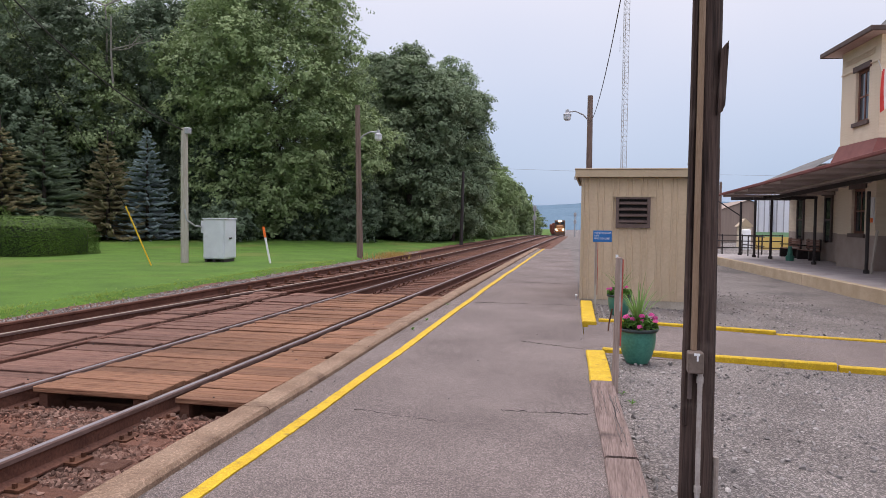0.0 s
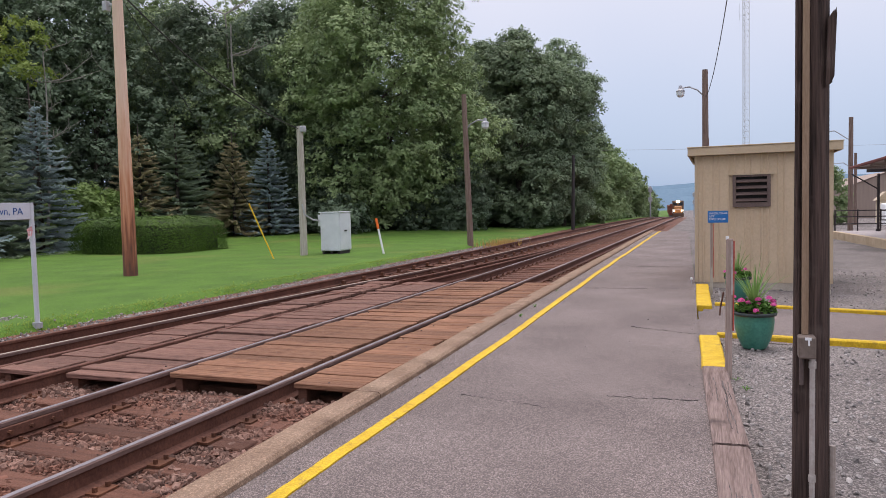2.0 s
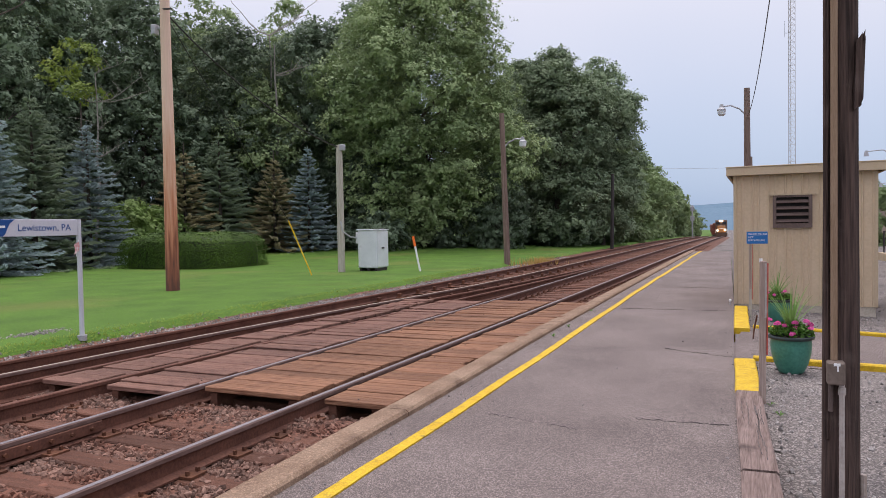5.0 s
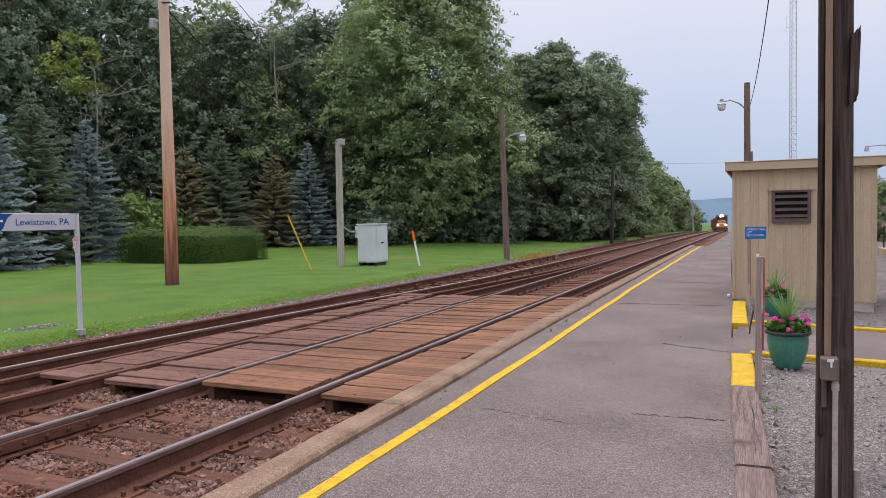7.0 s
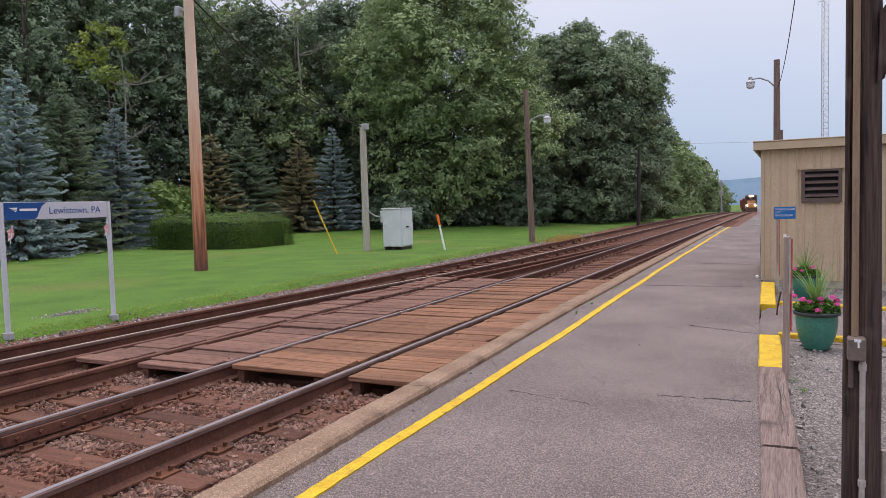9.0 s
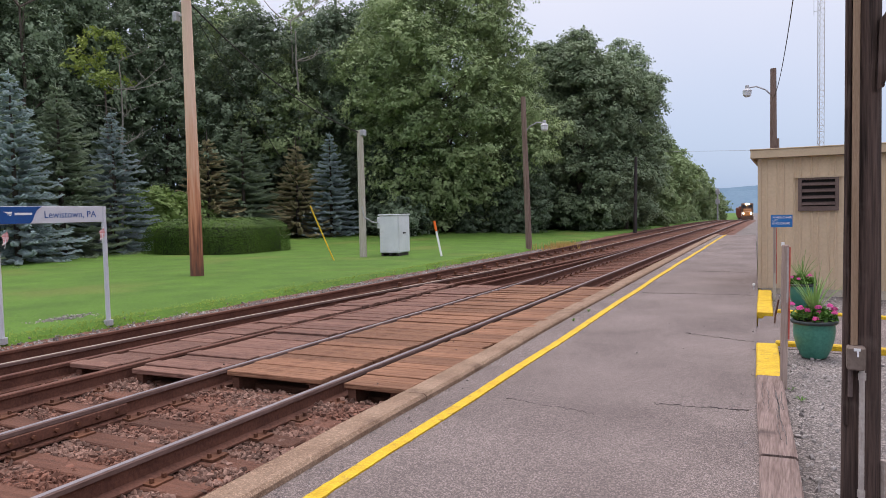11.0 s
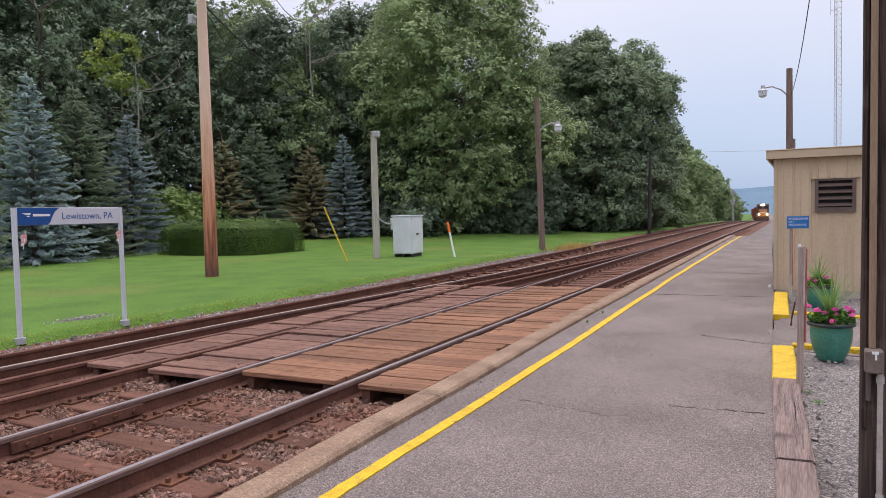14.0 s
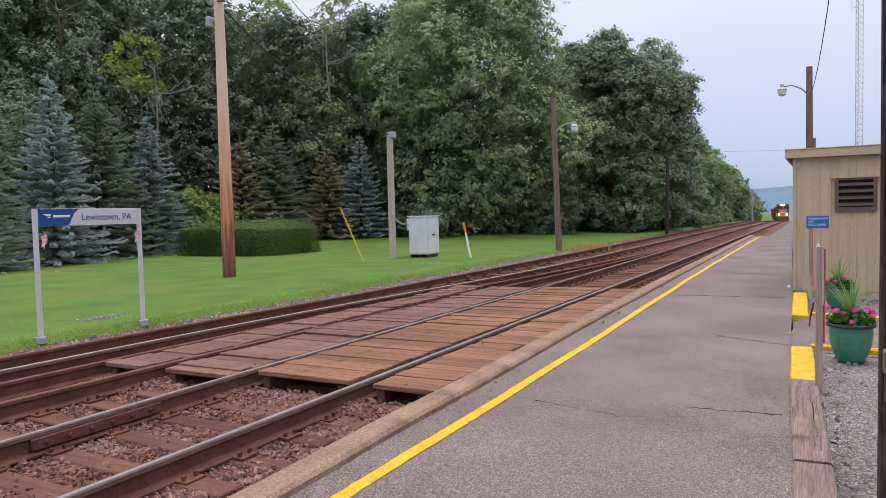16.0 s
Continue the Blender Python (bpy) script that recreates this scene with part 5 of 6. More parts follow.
MID = crown_mesh("crown_mid", ((0.2, 2.6), (3, 4.0), (6, 4.1), (9, 2.7), (10.8, 0.7)), 150, 36000, 0.100, LEAF_B, 14, (0.8, 1.5))
MID_LIGHT = crown_mesh("crown_mid_light", ((0.2, 2.6), (3, 4.0), (6, 4.1), (9, 2.9), (11.5, 0.8)), 150, 42000, 0.090, LEAF_A, 19, (0.6, 1.3))
MID2 = crown_mesh("crown_mid_pale", ((-0.2, 3.0), (2, 3.9), (5, 3.9), (7.6, 2.6), (9.3, 0.7)), 110, 20000, 0.13, LEAF_FAR, 17, (0.7, 1.3))
TALL = crown_mesh("crown_tall", ((1.0, 3.0), (4, 4.4), (9, 4.6), (14, 4.0), (17, 2.6), (18.8, 0.8)), 240, 62000, 0.095, LEAF_B, 23, (0.9, 1.6))
TALL2 = crown_mesh("crown_tall_pale", ((5.0, 2.0), (8, 3.9), (13, 4.4), (17, 3.1), (19.8, 0.8)), 140, 32000, 0.110, LEAF_A, 29, (0.9, 1.6))
FARC = crown_mesh("crown_far", ((-0.5, 3.0), (2, 3.9), (5, 3.9), (7.8, 2.6), (9.4, 0.8)), 80, 9000, 0.20, LEAF_FAR, 31, (0.8, 1.4), 0.62, 0.25)
BUSH_PALE = crown_mesh("crown_bush_pale", ((0.0, 1.1), (0.8, 1.6), (1.6, 1.3), (2.2, 0.4)), 34, 4500, 0.075, LEAF_SHRUB, 39, (0.35, 0.6), 0.62, 0.10)
BUSH = crown_mesh("crown_bush", ((0.0, 1.1), (0.8, 1.6), (1.6, 1.3), (2.2, 0.4)), 30, 4500, 0.085, LEAF_B, 37, (0.35, 0.6), 0.62, 0.10)

tree("big_tree", pose(-21.6, 45.8, 0.2, 0, 0, 20), TRUNK, BIG, "huge broad-leaved tree with a dense green crown", "lineside trees")
tree("big_tree", pose(-14.3, 54.5, 0.2, 0, 0, 75), TRUNK, BIG2, "dark broad-leaved tree with ragged outline at the lawn's end", "lineside trees")
tree("big_tree", pose(-11.9, 59.3, 0.1, 0, 0, 40), TRUNK_LOW, COLUMN, "dark narrow broad-leaved tree standing close to the rails", "lineside trees")
for x, y, turn, size in ((-17.3, 55.5, 200, 0.97), (-15.2, 59.5, 310, 0.9), (-15.6, 62.0, 130, 0.95)):
    t = tree("big_tree", pose(x, y, 0.2, 0, 0, turn), TRUNK, BIG2, "dark broad-leaved tree with ragged outline at the lawn's end", "lineside trees")
    t.scale = (size, size, size)
tree("big_tree", pose(-27.5, 49.0, 0.4, 0, 0, 140), TRUNK, TALL, "tall dark broad-leaved tree behind the lawn", "lineside trees")
rf = random.Random(77)
for i, (x, y, c, s) in enumerate([(-30.5, 46.5, TALL, 0.93), (-36.5, 51, TALL2, 0.98), (-34, 41.5, TALL, 0.85), (-40, 45, TALL2, 1.0), (-37.5, 36, TALL, 0.9), (-43, 38, TALL, 1.05), (-41, 31, TALL, 0.95), (-46, 31, TALL2, 1.05),
                                  (-40, 26, TALL, 0.9), (-45, 25, TALL, 1.0), (-40.5, 21.5, TALL, 0.85), (-52, 35, TALL2, 1.15), (-51, 27, TALL2, 1.15),
                                  (-31, 56, TALL2, 0.90), (-24, 60, TALL, 0.8), (-38, 60, TALL2, 0.95), (-46, 54, TALL2, 1.05)]):
    t = tree("forest_tree", pose(x, y, 0.2, 0, 0, rf.uniform(0, 360)), TRUNK, c, "tall shaded woodland tree behind the spruces", "woodland trees", BARK)
    t.scale = (s, s, s * rf.uniform(0.92, 1.08))
for i, (x, y, s) in enumerate([(-24.5, 44.5, 0.7), (-37.5, 29, 0.8), (-36.5, 23, 0.75), (-35, 19.5, 0.7), (-16.5, 46.5, 0.5), (-37.5, 41.0, 0.7), (-33.5, 44, 0.6), (-29.6, 45.5, 0.6), (-26.5, 45.5, 0.6), (-36.5, 39.5, 0.55)]):
    t = tree("forest_tree", pose(x, y, 0.1, 0, 0, rf.uniform(0, 360)), TRUNK_LOW, MID, "dark understorey tree at the wood's edge", "woodland trees")
    t.scale = (s, s, s * rf.uniform(0.9, 1.1))
for x, y, size in ((-32.4, 42.2, 1.08), (-36.4, 40.4, 0.92)):
    t = tree("forest_tree", pose(x, y, 0.1, 0, 0, 60 * size), TRUNK_LOW, MID_LIGHT, "green woodland tree behind the spruces", "woodland trees")
    t.scale = (size * 0.85, size * 0.85, size)
y = 62.0
i = 0
while y < 230:
    for dx in (0.0, -6.5):
        x = -13.6 + 0.85 * curve_left(y) - rf.uniform(0.5, 2.0) + dx
        t = tree("lineside_tree", pose(x, y + rf.uniform(-2, 2), fall(y) - 0.2, 0, 0, rf.uniform(0, 360)), TRUNK_LOW, MID2 if y < 100 else FARC, "green lineside tree along the railway", "far lineside trees")
        s = rf.uniform(0.95, 1.15) * (1.0 if dx == 0 else 1.12) * (1.08 - 0.2 * min(max((y - 90) / 110, 0), 1))
        t.scale = (s, s, s * rf.uniform(0.9, 1.05))
    y += 5.0 + 0.02 * y
    i += 1
for i in range(26):
    y = 40 + 4.2 * i
    x = -13.2 - rf.uniform(0, 1.5) + 1.2 * curve_left(y) if y > 52 else -21 + (y - 40) * 0.6 - rf.uniform(0, 1.0)
    t = tree("shrub", pose(x, y, fall(y) + 0.15, 0, 0, rf.uniform(0, 360)), Build().cyl((0, 0, -0.2), (0.1, 0, 1.2), 0.06, 0.03, 6).mesh("shrub_stem", BARK), BUSH, "low green shrub at the wood's edge", "shrubs")
    s = rf.uniform(0.6, 1.1)
    t.scale = (s, s, s)
for i, (x, y, s) in enumerate([(-32.0, 30.0, 1.45), (-33.2, 32.3, 1.4), (-24, 42, 1.2), (-22.5, 51.5, 2.3), (-19.5, 52.5, 2.3), (-25.5, 52.0, 2.4), (-16.5, 54.0, 2.0), (-36, 30, 1.6), (-38, 32.5, 1.7), (-34.8, 27.6, 1.5), (-35.5, 24.5, 1.5), (-33.5, 21.5, 1.4)]):
    t = tree("shrub", pose(x, y, 0.1, 0, 0, rf.uniform(0, 360)), Build().cyl((0, 0, -0.2), (0.1, 0, 1.2), 0.06, 0.03, 6).mesh("shrub_stem", BARK), BUSH_PALE if i < 2 else BUSH, "leafy green bush at the wood's edge", "shrubs")
    t.scale = (s, s, s)


def spruce_mesh(name, h, r0, mat, seed):
    """Whorls of drooping boughs, each a fan of short needle sprays."""
    r = np.random.default_rng(seed)
    b = Build()
    z = 0.15
    while z < h - 0.1:
        u = z / h
        rad = r0 * (1 - u) ** 0.85 * (0.9 + 0.2 * r.random()) + 0.06
        nb = max(5, int(15 * (1 - u) + 5))
        off = r.random() * 6.28
        for i in range(nb):
            a = off + 6.283 * i / nb + 0.2 * r.normal()
            ln = rad * (0.62 + 0.55 * r.random())
            k = max(4, int(ln * 13))
            uu = np.linspace(0.22, 1.0, k)
            cx, cy = np.cos(a) * ln * uu, np.sin(a) * ln * uu
            cz = z + 0.10 + 0.06 * r.normal() - 0.22 * ln * uu * (1 - u * 0.9) + 0.16 * ln * uu ** 3 + 0.03 * r.normal(size=k)
            for side in (-0.85, 0.85, 0.0):
                dx, dy = np.cos(a + side), np.sin(a + side)
                sl = (0.26 * (1.1 - 0.55 * uu) * (1.0 if side else 0.8)) * min(1, 0.5 + ln)
                w = 0.030 + 0.012 * r.random(k)
                for j in range(k):
                    px, py = -dy * w[j], dx * w[j]
                    e = (cx[j] + dx * sl[j], cy[j] + dy * sl[j], cz[j] - 0.05 * r.random())
                    b.add([(cx[j] - px, cy[j] - py, cz[j]), (cx[j] + px, cy[j] + py, cz[j] + 0.02), e, ], [(0, 1, 2)])
                    b.add([(cx[j], cy[j], cz[j] - w[j]), (cx[j], cy[j], cz[j] + w[j] * 1.6), (e[0], e[1], e[2] + 0.02)], [(0, 1, 2)])
        z += 0.25 + 0.12 * (1 - u)
    b.cyl((0, 0, h - 0.5), (0, 0, h + 0.15), 0.03, 0.01, 5)
    return b.mesh(name, mat)


SPR = {"blue": spruce_mesh("spruce_blue", 7.6, 2.35, NEEDLE_BLUE, 2), "green": spruce_mesh("spruce_green", 7.6, 2.6, NEEDLE, 5), "brown": spruce_mesh("spruce_brown", 6.6, 3.1, NEEDLE_BROWN, 7)}
STEM = Build().cyl((0, 0, -0.2), (0, 0, 7.2), 0.14, 0.03, 8).mesh("stem", BARK)
for x, y, kind, s, lab in [(-27.8, 19.1, "blue", 1.0, "blue spruce with pale blue-green needles"), (-29.8, 22.6, "green", 1.03, "dense green spruce with pale tips"), (-30.6, 26.15, "blue", 0.93, "blue spruce with pale blue-green needles"),
                           (-26.4, 15.4, "green", 0.75, "dark green spruce at the wood's edge"), (-31.5, 20.3, "green", 0.95, "dense green spruce with pale tips"),
                           (-33.0, 35.2, "brown", 1.0, "spruce with browning lower boughs"), (-31.6, 36.8, "green", 1.02, "dark green spruce at the wood's edge"), (-29.2, 39.2, "brown", 0.95, "spruce with browning lower boughs"),
                           (-27.2, 40.2, "blue", 0.92, "grey-blue spruce beside the lawn")]:
    t = thing("spruce", pose(x, y, 0.0, 0, 0, rf.uniform(0, 360)), lab, "spruce tree", "spruces")
    part("trunk", STEM, BARK, t)
    part("needle_crown", SPR[kind], NEEDLE, t)
    t.scale = (s * rf.uniform(0.95, 1.1), s * rf.uniform(0.95, 1.1), s)



def bare_tree(m, h, r0, n, seed, label, mat, up=0.5):
    """A leafless trunk with crooked branches and twigs."""
    r = random.Random(seed)
    t = thing("bare_tree", m, label, "dead tree", "bare trees")
    pts = [Vector((0, 0, -0.2))]
    for i in range(7):
        pts.append(pts[-1] + Vector((r.uniform(-0.12, 0.12), r.uniform(-0.12, 0.12), h / 7)))
    part("trunk", Build().tube(pts, r0, 7, 0.3), mat, t)
    for i in range(n):
        p = pts[r.randint(3, 7)]
        a, ln = r.uniform(0, 6.28), h * r.uniform(0.12, 0.3)
        d = Vector((math.cos(a), math.sin(a), r.uniform(-0.1, up)))
        q = [p]
        for k in range(4):
            d = (d + Vector((r.uniform(-0.35, 0.35), r.uniform(-0.35, 0.35), r.uniform(-0.1, 0.35)))).normalized()
            q.append(q[-1] + d * ln / 4)
        b = Build().tube(q, r0 * 0.36, 5, 0.3)
        for k in (1, 2, 3, 4):
            e = q[k] + Vector((r.uniform(-1, 1), r.uniform(-1, 1), r.uniform(0, 1))) * ln * 0.35
            b.tube([q[k], (q[k] + e) / 2 + Vector((0, 0, 0.05)), e], r0 * 0.16, 4, 0.4)
        part("branch", b, mat, t)
    return t


bare_tree(pose(-32.2, 27.8, 0), 10.2, 0.085, 15, 5, "dead leafless tree with pale crooked branches", BARK_PALE, 0.2)
bare_tree(pose(-30.4, 41.5, 0), 14.5, 0.15, 5, 9, "thin pale dead trunk among the trees", BARK_PALE, 0.8)
bare_tree(pose(-31.5, 42.3, 0), 15.5, 0.15, 6, 12, "thin pale dead trunk among the trees", BARK_PALE, 0.8)
bare_tree(pose(-36.5, 25.6, 0), 13.0, 0.16, 9, 15, "tall bare trunk leaning among the trees", BARK, 0.6)
SAP = crown_mesh("crown_sapling", ((8.7, 0.9), (9.6, 1.7), (10.6, 1.4), (11.8, 0.5)), 17, 1100, 0.085, LEAF_Y, 41, (0.35, 0.65), 0.5, 0.13)
tree("sapling", pose(-32.7, 27.5, 0), Build().tube([Vector((0, 0, -0.2)), Vector((0.2, 0, 4)), Vector((0.0, 0.1, 8.5))], 0.10, 6, 0.4).mesh("sapling_trunk", BARK), SAP, "slender tree with yellow-green leaves", "saplings")
t = tree("big_tree", pose(7.7, 64, -0.8, 0, 0, 50), TRUNK_LOW, MID2, "green tree beyond the station dock", "station trees")
t.scale = (0.46, 0.46, 0.55)
b = Build()
rd = np.random.default_rng(6)
for i in range(500):
    x, y, a, h = -9.3 + 0.35 * rd.normal(), 32.2 + 0.9 * rd.normal(), rd.random() * 6.28, 0.10 + 0.18 * rd.random()
    b.add([(x - 0.015 * math.cos(a), y - 0.015 * math.sin(a), -0.1), (x + 0.015 * math.cos(a), y + 0.015 * math.sin(a), -0.1), (x + 0.08 * math.sin(5 * a), y, h)], [(0, 1, 2)])
DRY = leaf_material("dry_grass", (0.42, 0.27, 0.08), (0.58, 0.42, 0.16), 0.3)
single("dry_grass", b, DRY, "tuft of dry orange-brown grass beside the rails", "grass", kind="stuff")

# ---- station building ----
ST = pose(9.07, 31.64, 0.0, 0, 0, 4.7)
dock = single("station_dock", Build().box(-3.0, 9.0, -30, 9.6, -0.6, 0.05), DOCK, "grey paved station platform under the canopy", "platform", ST, kind="structure")
curb_d = tagged(new("dock_curb"), "tan concrete curb along the station dock", "curb", kind="structure")
curb_d.matrix_basis = ST
for i in range(13):
    part("curb_length", Build().box(-3.22, -3.0, -29.9 + 3.04 * i, -29.9 + 3.04 * i + 3.03, -0.6, 0.065), TAN_CURB, curb_d, bevel=0.012)
station = thing("station_building", ST, "cream brick station with brown base and red canopy roof", "building")
# signal bay
part("bay_base", Build().box(0.0, 3.2, -3.2, 0.0, 0.05, 1.30), BROWN_WALL, station, "brown painted base")
b = Build()
b.box(0.0, 0.3, -1.25, 0.0, 1.30, 8.3).box(0.0, 0.3, -3.2, -2.34, 1.30, 8.3).box(0.0, 0.3, -2.34, -1.25, 3.1, 5.45).box(0.0, 0.3, -2.34, -1.25, 7.45, 8.3).box(0.3, 3.2, -3.2, -2.9, 1.3, 8.3).box(0.3, 3.2, -0.3, 0.0, 1.3, 8.3)
part("bay_wall", b, BRICK_CREAM, station, "cream painted brick bay")
course_wide = Build().box(-0.006, 0.0, -1.16, -0.005, 0, 0.08).mesh("brick_course", BRICK_CREAM)
course_short = Build().box(-0.006, 0.0, -3.195, -2.42, 0, 0.08).mesh("brick_course", BRICK_CREAM)
for i in range(70):
    part("brick_course", course_wide, BRICK_CREAM, station, at=pose(0, 0, 1.36 + 0.1 * i))
    part("brick_course", course_short, BRICK_CREAM, station, at=pose(0, 0, 1.36 + 0.1 * i))
b = Build()
for z in (7.74, 7.82, 7.90):
    b.box(-0.05, -0.006, -2.75, -0.35, z, z + 0.035)
b.box(-0.05, 0.0, -3.25, 0.0, 7.42, 7.46)
part("brick_band", b, BRICK_CREAM, station)
for z0, z1 in ((1.35, 3.0), (5.45, 7.35)):
    w = part("window", Build().box(0.10, 0.18, -2.34, -2.24, z0, z1).box(0.10, 0.18, -1.35, -1.25, z0, z1).box(0.10, 0.18, -2.24, -1.35, z1 - 0.1, z1).box(0.10, 0.18, -2.24, -1.35, z0, z0 + 0.1).box(0.11, 0.17, -2.24, -1.35, (z0 + z1) / 2 - 0.03, (z0 + z1) / 2 + 0.03).box(0.11, 0.17, -1.83, -1.76, z0, z1), WINFRAME, station, "red-brown sash window")
    part("pane", Build().box(0.13, 0.14, -2.24, -1.35, z0 + 0.1, z1 - 0.1), GLASS, w)
    part("sill", Build().box(-0.08, 0.1, -2.46, -1.12, z0 - 0.14, z0), TRIM_BROWN, w)
    part("lintel", Build().box(-0.06, 0.1, -2.5, -1.08, z1, z1 + 0.2), TRIM_BROWN, w)
b = Build()
b.add([(-0.55, -3.75, 8.3), (3.8, -3.75, 8.3), (3.8, 0.55, 8.3), (-0.55, 0.55, 8.3), (-0.55, -3.75, 8.36), (3.8, -3.75, 8.36), (3.8, 0.55, 8.36), (-0.55, 0.55, 8.36)], [(3, 2, 1, 0), (0, 1, 5, 4), (1, 2, 6, 5), (2, 3, 7, 6), (3, 0, 4, 7)])
part("eave_soffit", b, SOFFIT, station, "brown boarded eave soffit")
b = Build().box(-0.63, -0.55, -3.83, 0.63, 8.27, 8.45).box(-0.55, 3.8, -3.83, -3.75, 8.27, 8.45).box(-0.55, 3.8, 0.55, 0.63, 8.27, 8.45)
part("eave_gutter", b, TRIM_BROWN, station, "brown eave gutter", bevel=0.02)
part("bay_roof", Build().add([(-0.6, -3.8, 8.42), (3.8, -3.8, 8.42), (3.8, 0.6, 8.42), (-0.6, 0.6, 8.42), (1.6, -2.0, 8.95), (1.6, -1.2, 8.95)], [(0, 1, 4), (1, 2, 5, 4), (2, 3, 5), (3, 0, 4, 5)]).add([(0.2, -3.3, 8.5), (3.2, -3.3, 8.5), (3.2, -1.9, 8.6), (0.2, -1.9, 8.6), (1.7, -2.6, 10.4)], [(0, 1, 4), (1, 2, 4), (2, 3, 4), (3, 0, 4)]), SLATE, station, "grey shingled hip roof")
# main wall
part("wall_base", Build().box(1.15, 8.0, 0.0, 8.9, 0.05, 1.30).box(1.15, 8.0, -24, -3.2, 0.05, 1.30), BROWN_WALL, station)
part("wall", Build().box(1.15, 8.0, 0.0, 8.9, 1.30, 3.5).box(1.15, 8.0, -24, -3.2, 1.30, 4.2), BRICK_CREAM, station)
for y0, y1 in ((0.35, 1.15), (3.4, 4.2), (6.75, 7.65)):
    w = part("window", Build().box(1.06, 1.148, y0, y0 + 0.1, 0.9, 2.95).box(1.06, 1.148, y1 - 0.1, y1, 0.9, 2.95).box(1.06, 1.148, y0 + 0.1, y1 - 0.1, 2.85, 2.95).box(1.06, 1.148, y0 + 0.1, y1 - 0.1, 1.85, 1.92), TRIM_BROWN, station, "dark framed tall window")
    part("pane", Build().box(1.10, 1.12, y0 + 0.1, y1 - 0.1, 0.9, 2.85), GLASS, w)
    part("lintel", Build().box(0.99, 1.148, y0 - 0.15, y1 + 0.15, 2.955, 3.15), TRIM_BROWN, w)
# canopy, its eave rising towards the near end


def rise(b):
    b.v = [(x, y, z + 0.031 * (5.6 - y)) for x, y, z in b.v]
    return b


b = Build().add([(-3.15, -27, 3.00), (-3.15, 5.6, 3.00), (0.2, 4.9, 3.68), (0.2, -27, 3.68), (-3.15, -27, 3.06), (-3.15, 5.6, 3.06), (0.2, 4.9, 3.76), (0.2, -27, 3.76)], [(4, 7, 6, 5), (0, 4, 5, 1), (1, 5, 6, 2), (2, 6, 7, 3)])
part("canopy_roof", rise(b), ROOF_RED, station, "red metal canopy roof")
b = Build().add([(-3.10, -27, 2.99), (-3.10, 5.5, 2.99), (1.2, 5.5, 3.12), (1.2, -27, 3.12)], [(0, 1, 2, 3)])
part("canopy_soffit", rise(b), SOFFIT, station, "boarded canopy soffit")
part("canopy_gutter", rise(Build().box(-3.26, -3.15, -27, 5.7, 2.95, 3.055)), ROOF_RED, station, "red canopy gutter", bevel=0.015)
for i in range(16):
    part("rafter", rise(Build().box(-3.05, 1.1, 5.2 - 2.0 * i, 5.32 - 2.0 * i, 2.90, 3.0)), SOFFIT, station)
part("canopy_beam", rise(Build().box(-1.06, -0.94, -26, 5.4, 2.76, 2.91)), IRON, station, "dark canopy beam")
part("pipe", rise(Build().cyl((-1.9, -26, 2.83), (-1.9, 1.5, 2.83), 0.04, n=6)), CONDUIT, station, "grey pipe under the canopy")
part("roof_slope", Build().add([(-1.2, 8.9, 3.40), (-1.2, 0.02, 3.75), (0.6, 0.02, 4.78), (0.6, 5.5, 4.46), (8.0, 8.9, 3.4), (5.0, 4.0, 4.6)], [(0, 3, 2, 1), (0, 4, 5, 3)]), SLATE, station, "grey shingled roof slope")
part("bay_skirt", Build().add([(-0.50, -3.7, 3.85), (-0.50, 0.03, 3.72), (-0.02, 0.06, 4.72), (-0.02, -3.2, 4.72), (3.0, -3.7, 3.85), (3.0, -3.2, 4.72)], [(0, 3, 2, 1), (0, 4, 5, 3)]), ROOF_RED, station, "red metal skirt roof under the bay")
part("bay_board", Build().box(-0.05, -0.008, -3.15, -2.6, 1.75, 2.65), WHITE, station, "white notice board")
part("bay_board_base", Build().box(-0.056, -0.052, -3.13, -2.62, 1.76, 1.92), ORANGE, station)
for x, y in ((-0.63, 0.54), (-1.0, 4.78), (-1.30, 6.24), (-1.33, 8.57), (-0.8, -4.5)):
    post = thing("canopy_post", ST @ pose(x, y, 0.05), "slim dark iron canopy post", "post", "canopy posts")
    part("shaft", Build().cyl((0, 0, 0), (0, 0, 2.74), 0.06, n=8), IRON, post)
    if y > 8:
        part("brace", Build().cyl((0, 0, 2.0), (-1.3, -0.6, 2.75), 0.03, n=6), IRON, post)
    part("foot", Build().cyl((0, 0, 0), (0, 0, 0.12), 0.1, n=8), IRON, post)
pg = thing("end_frame", ST @ pose(-1.33, 8.57, 0.05), "dark iron beam across the dock's end posts", "frame")
part("beam", Build().box(-0.5, 2.4, -0.06, 0.06, 2.82, 3.02), IRON, pg)
for y in (-2.3, -3.8):
    part("crossbeam", Build().box(-0.05, 2.3, y - 0.05, y + 0.05, 2.78, 2.90), IRON, pg)
rl = thing("railing", ST @ pose(-1.2, 5.0, 0.05), "black pipe railing at the end of the dock", "railing")
for z in (0.55, 1.0):
    part("bar", Build().cyl((0, 0.1, z), (0, 3.5, z), 0.03, n=6), IRON, rl)
for y in (0.9, 1.7, 2.6):
    part("upright", Build().cyl((0, y, 0), (0, y, 1.0), 0.03, n=6), IRON, rl)
rl2 = thing("railing", ST @ pose(-3.0, 9.4, 0.05), "black pipe railing at the end of the dock", "railing")
for z in (0.35, 0.7, 1.0):
    part("bar", Build().cyl((0, 0, z), (4.0, 0, z), 0.03, n=6), IRON, rl2)
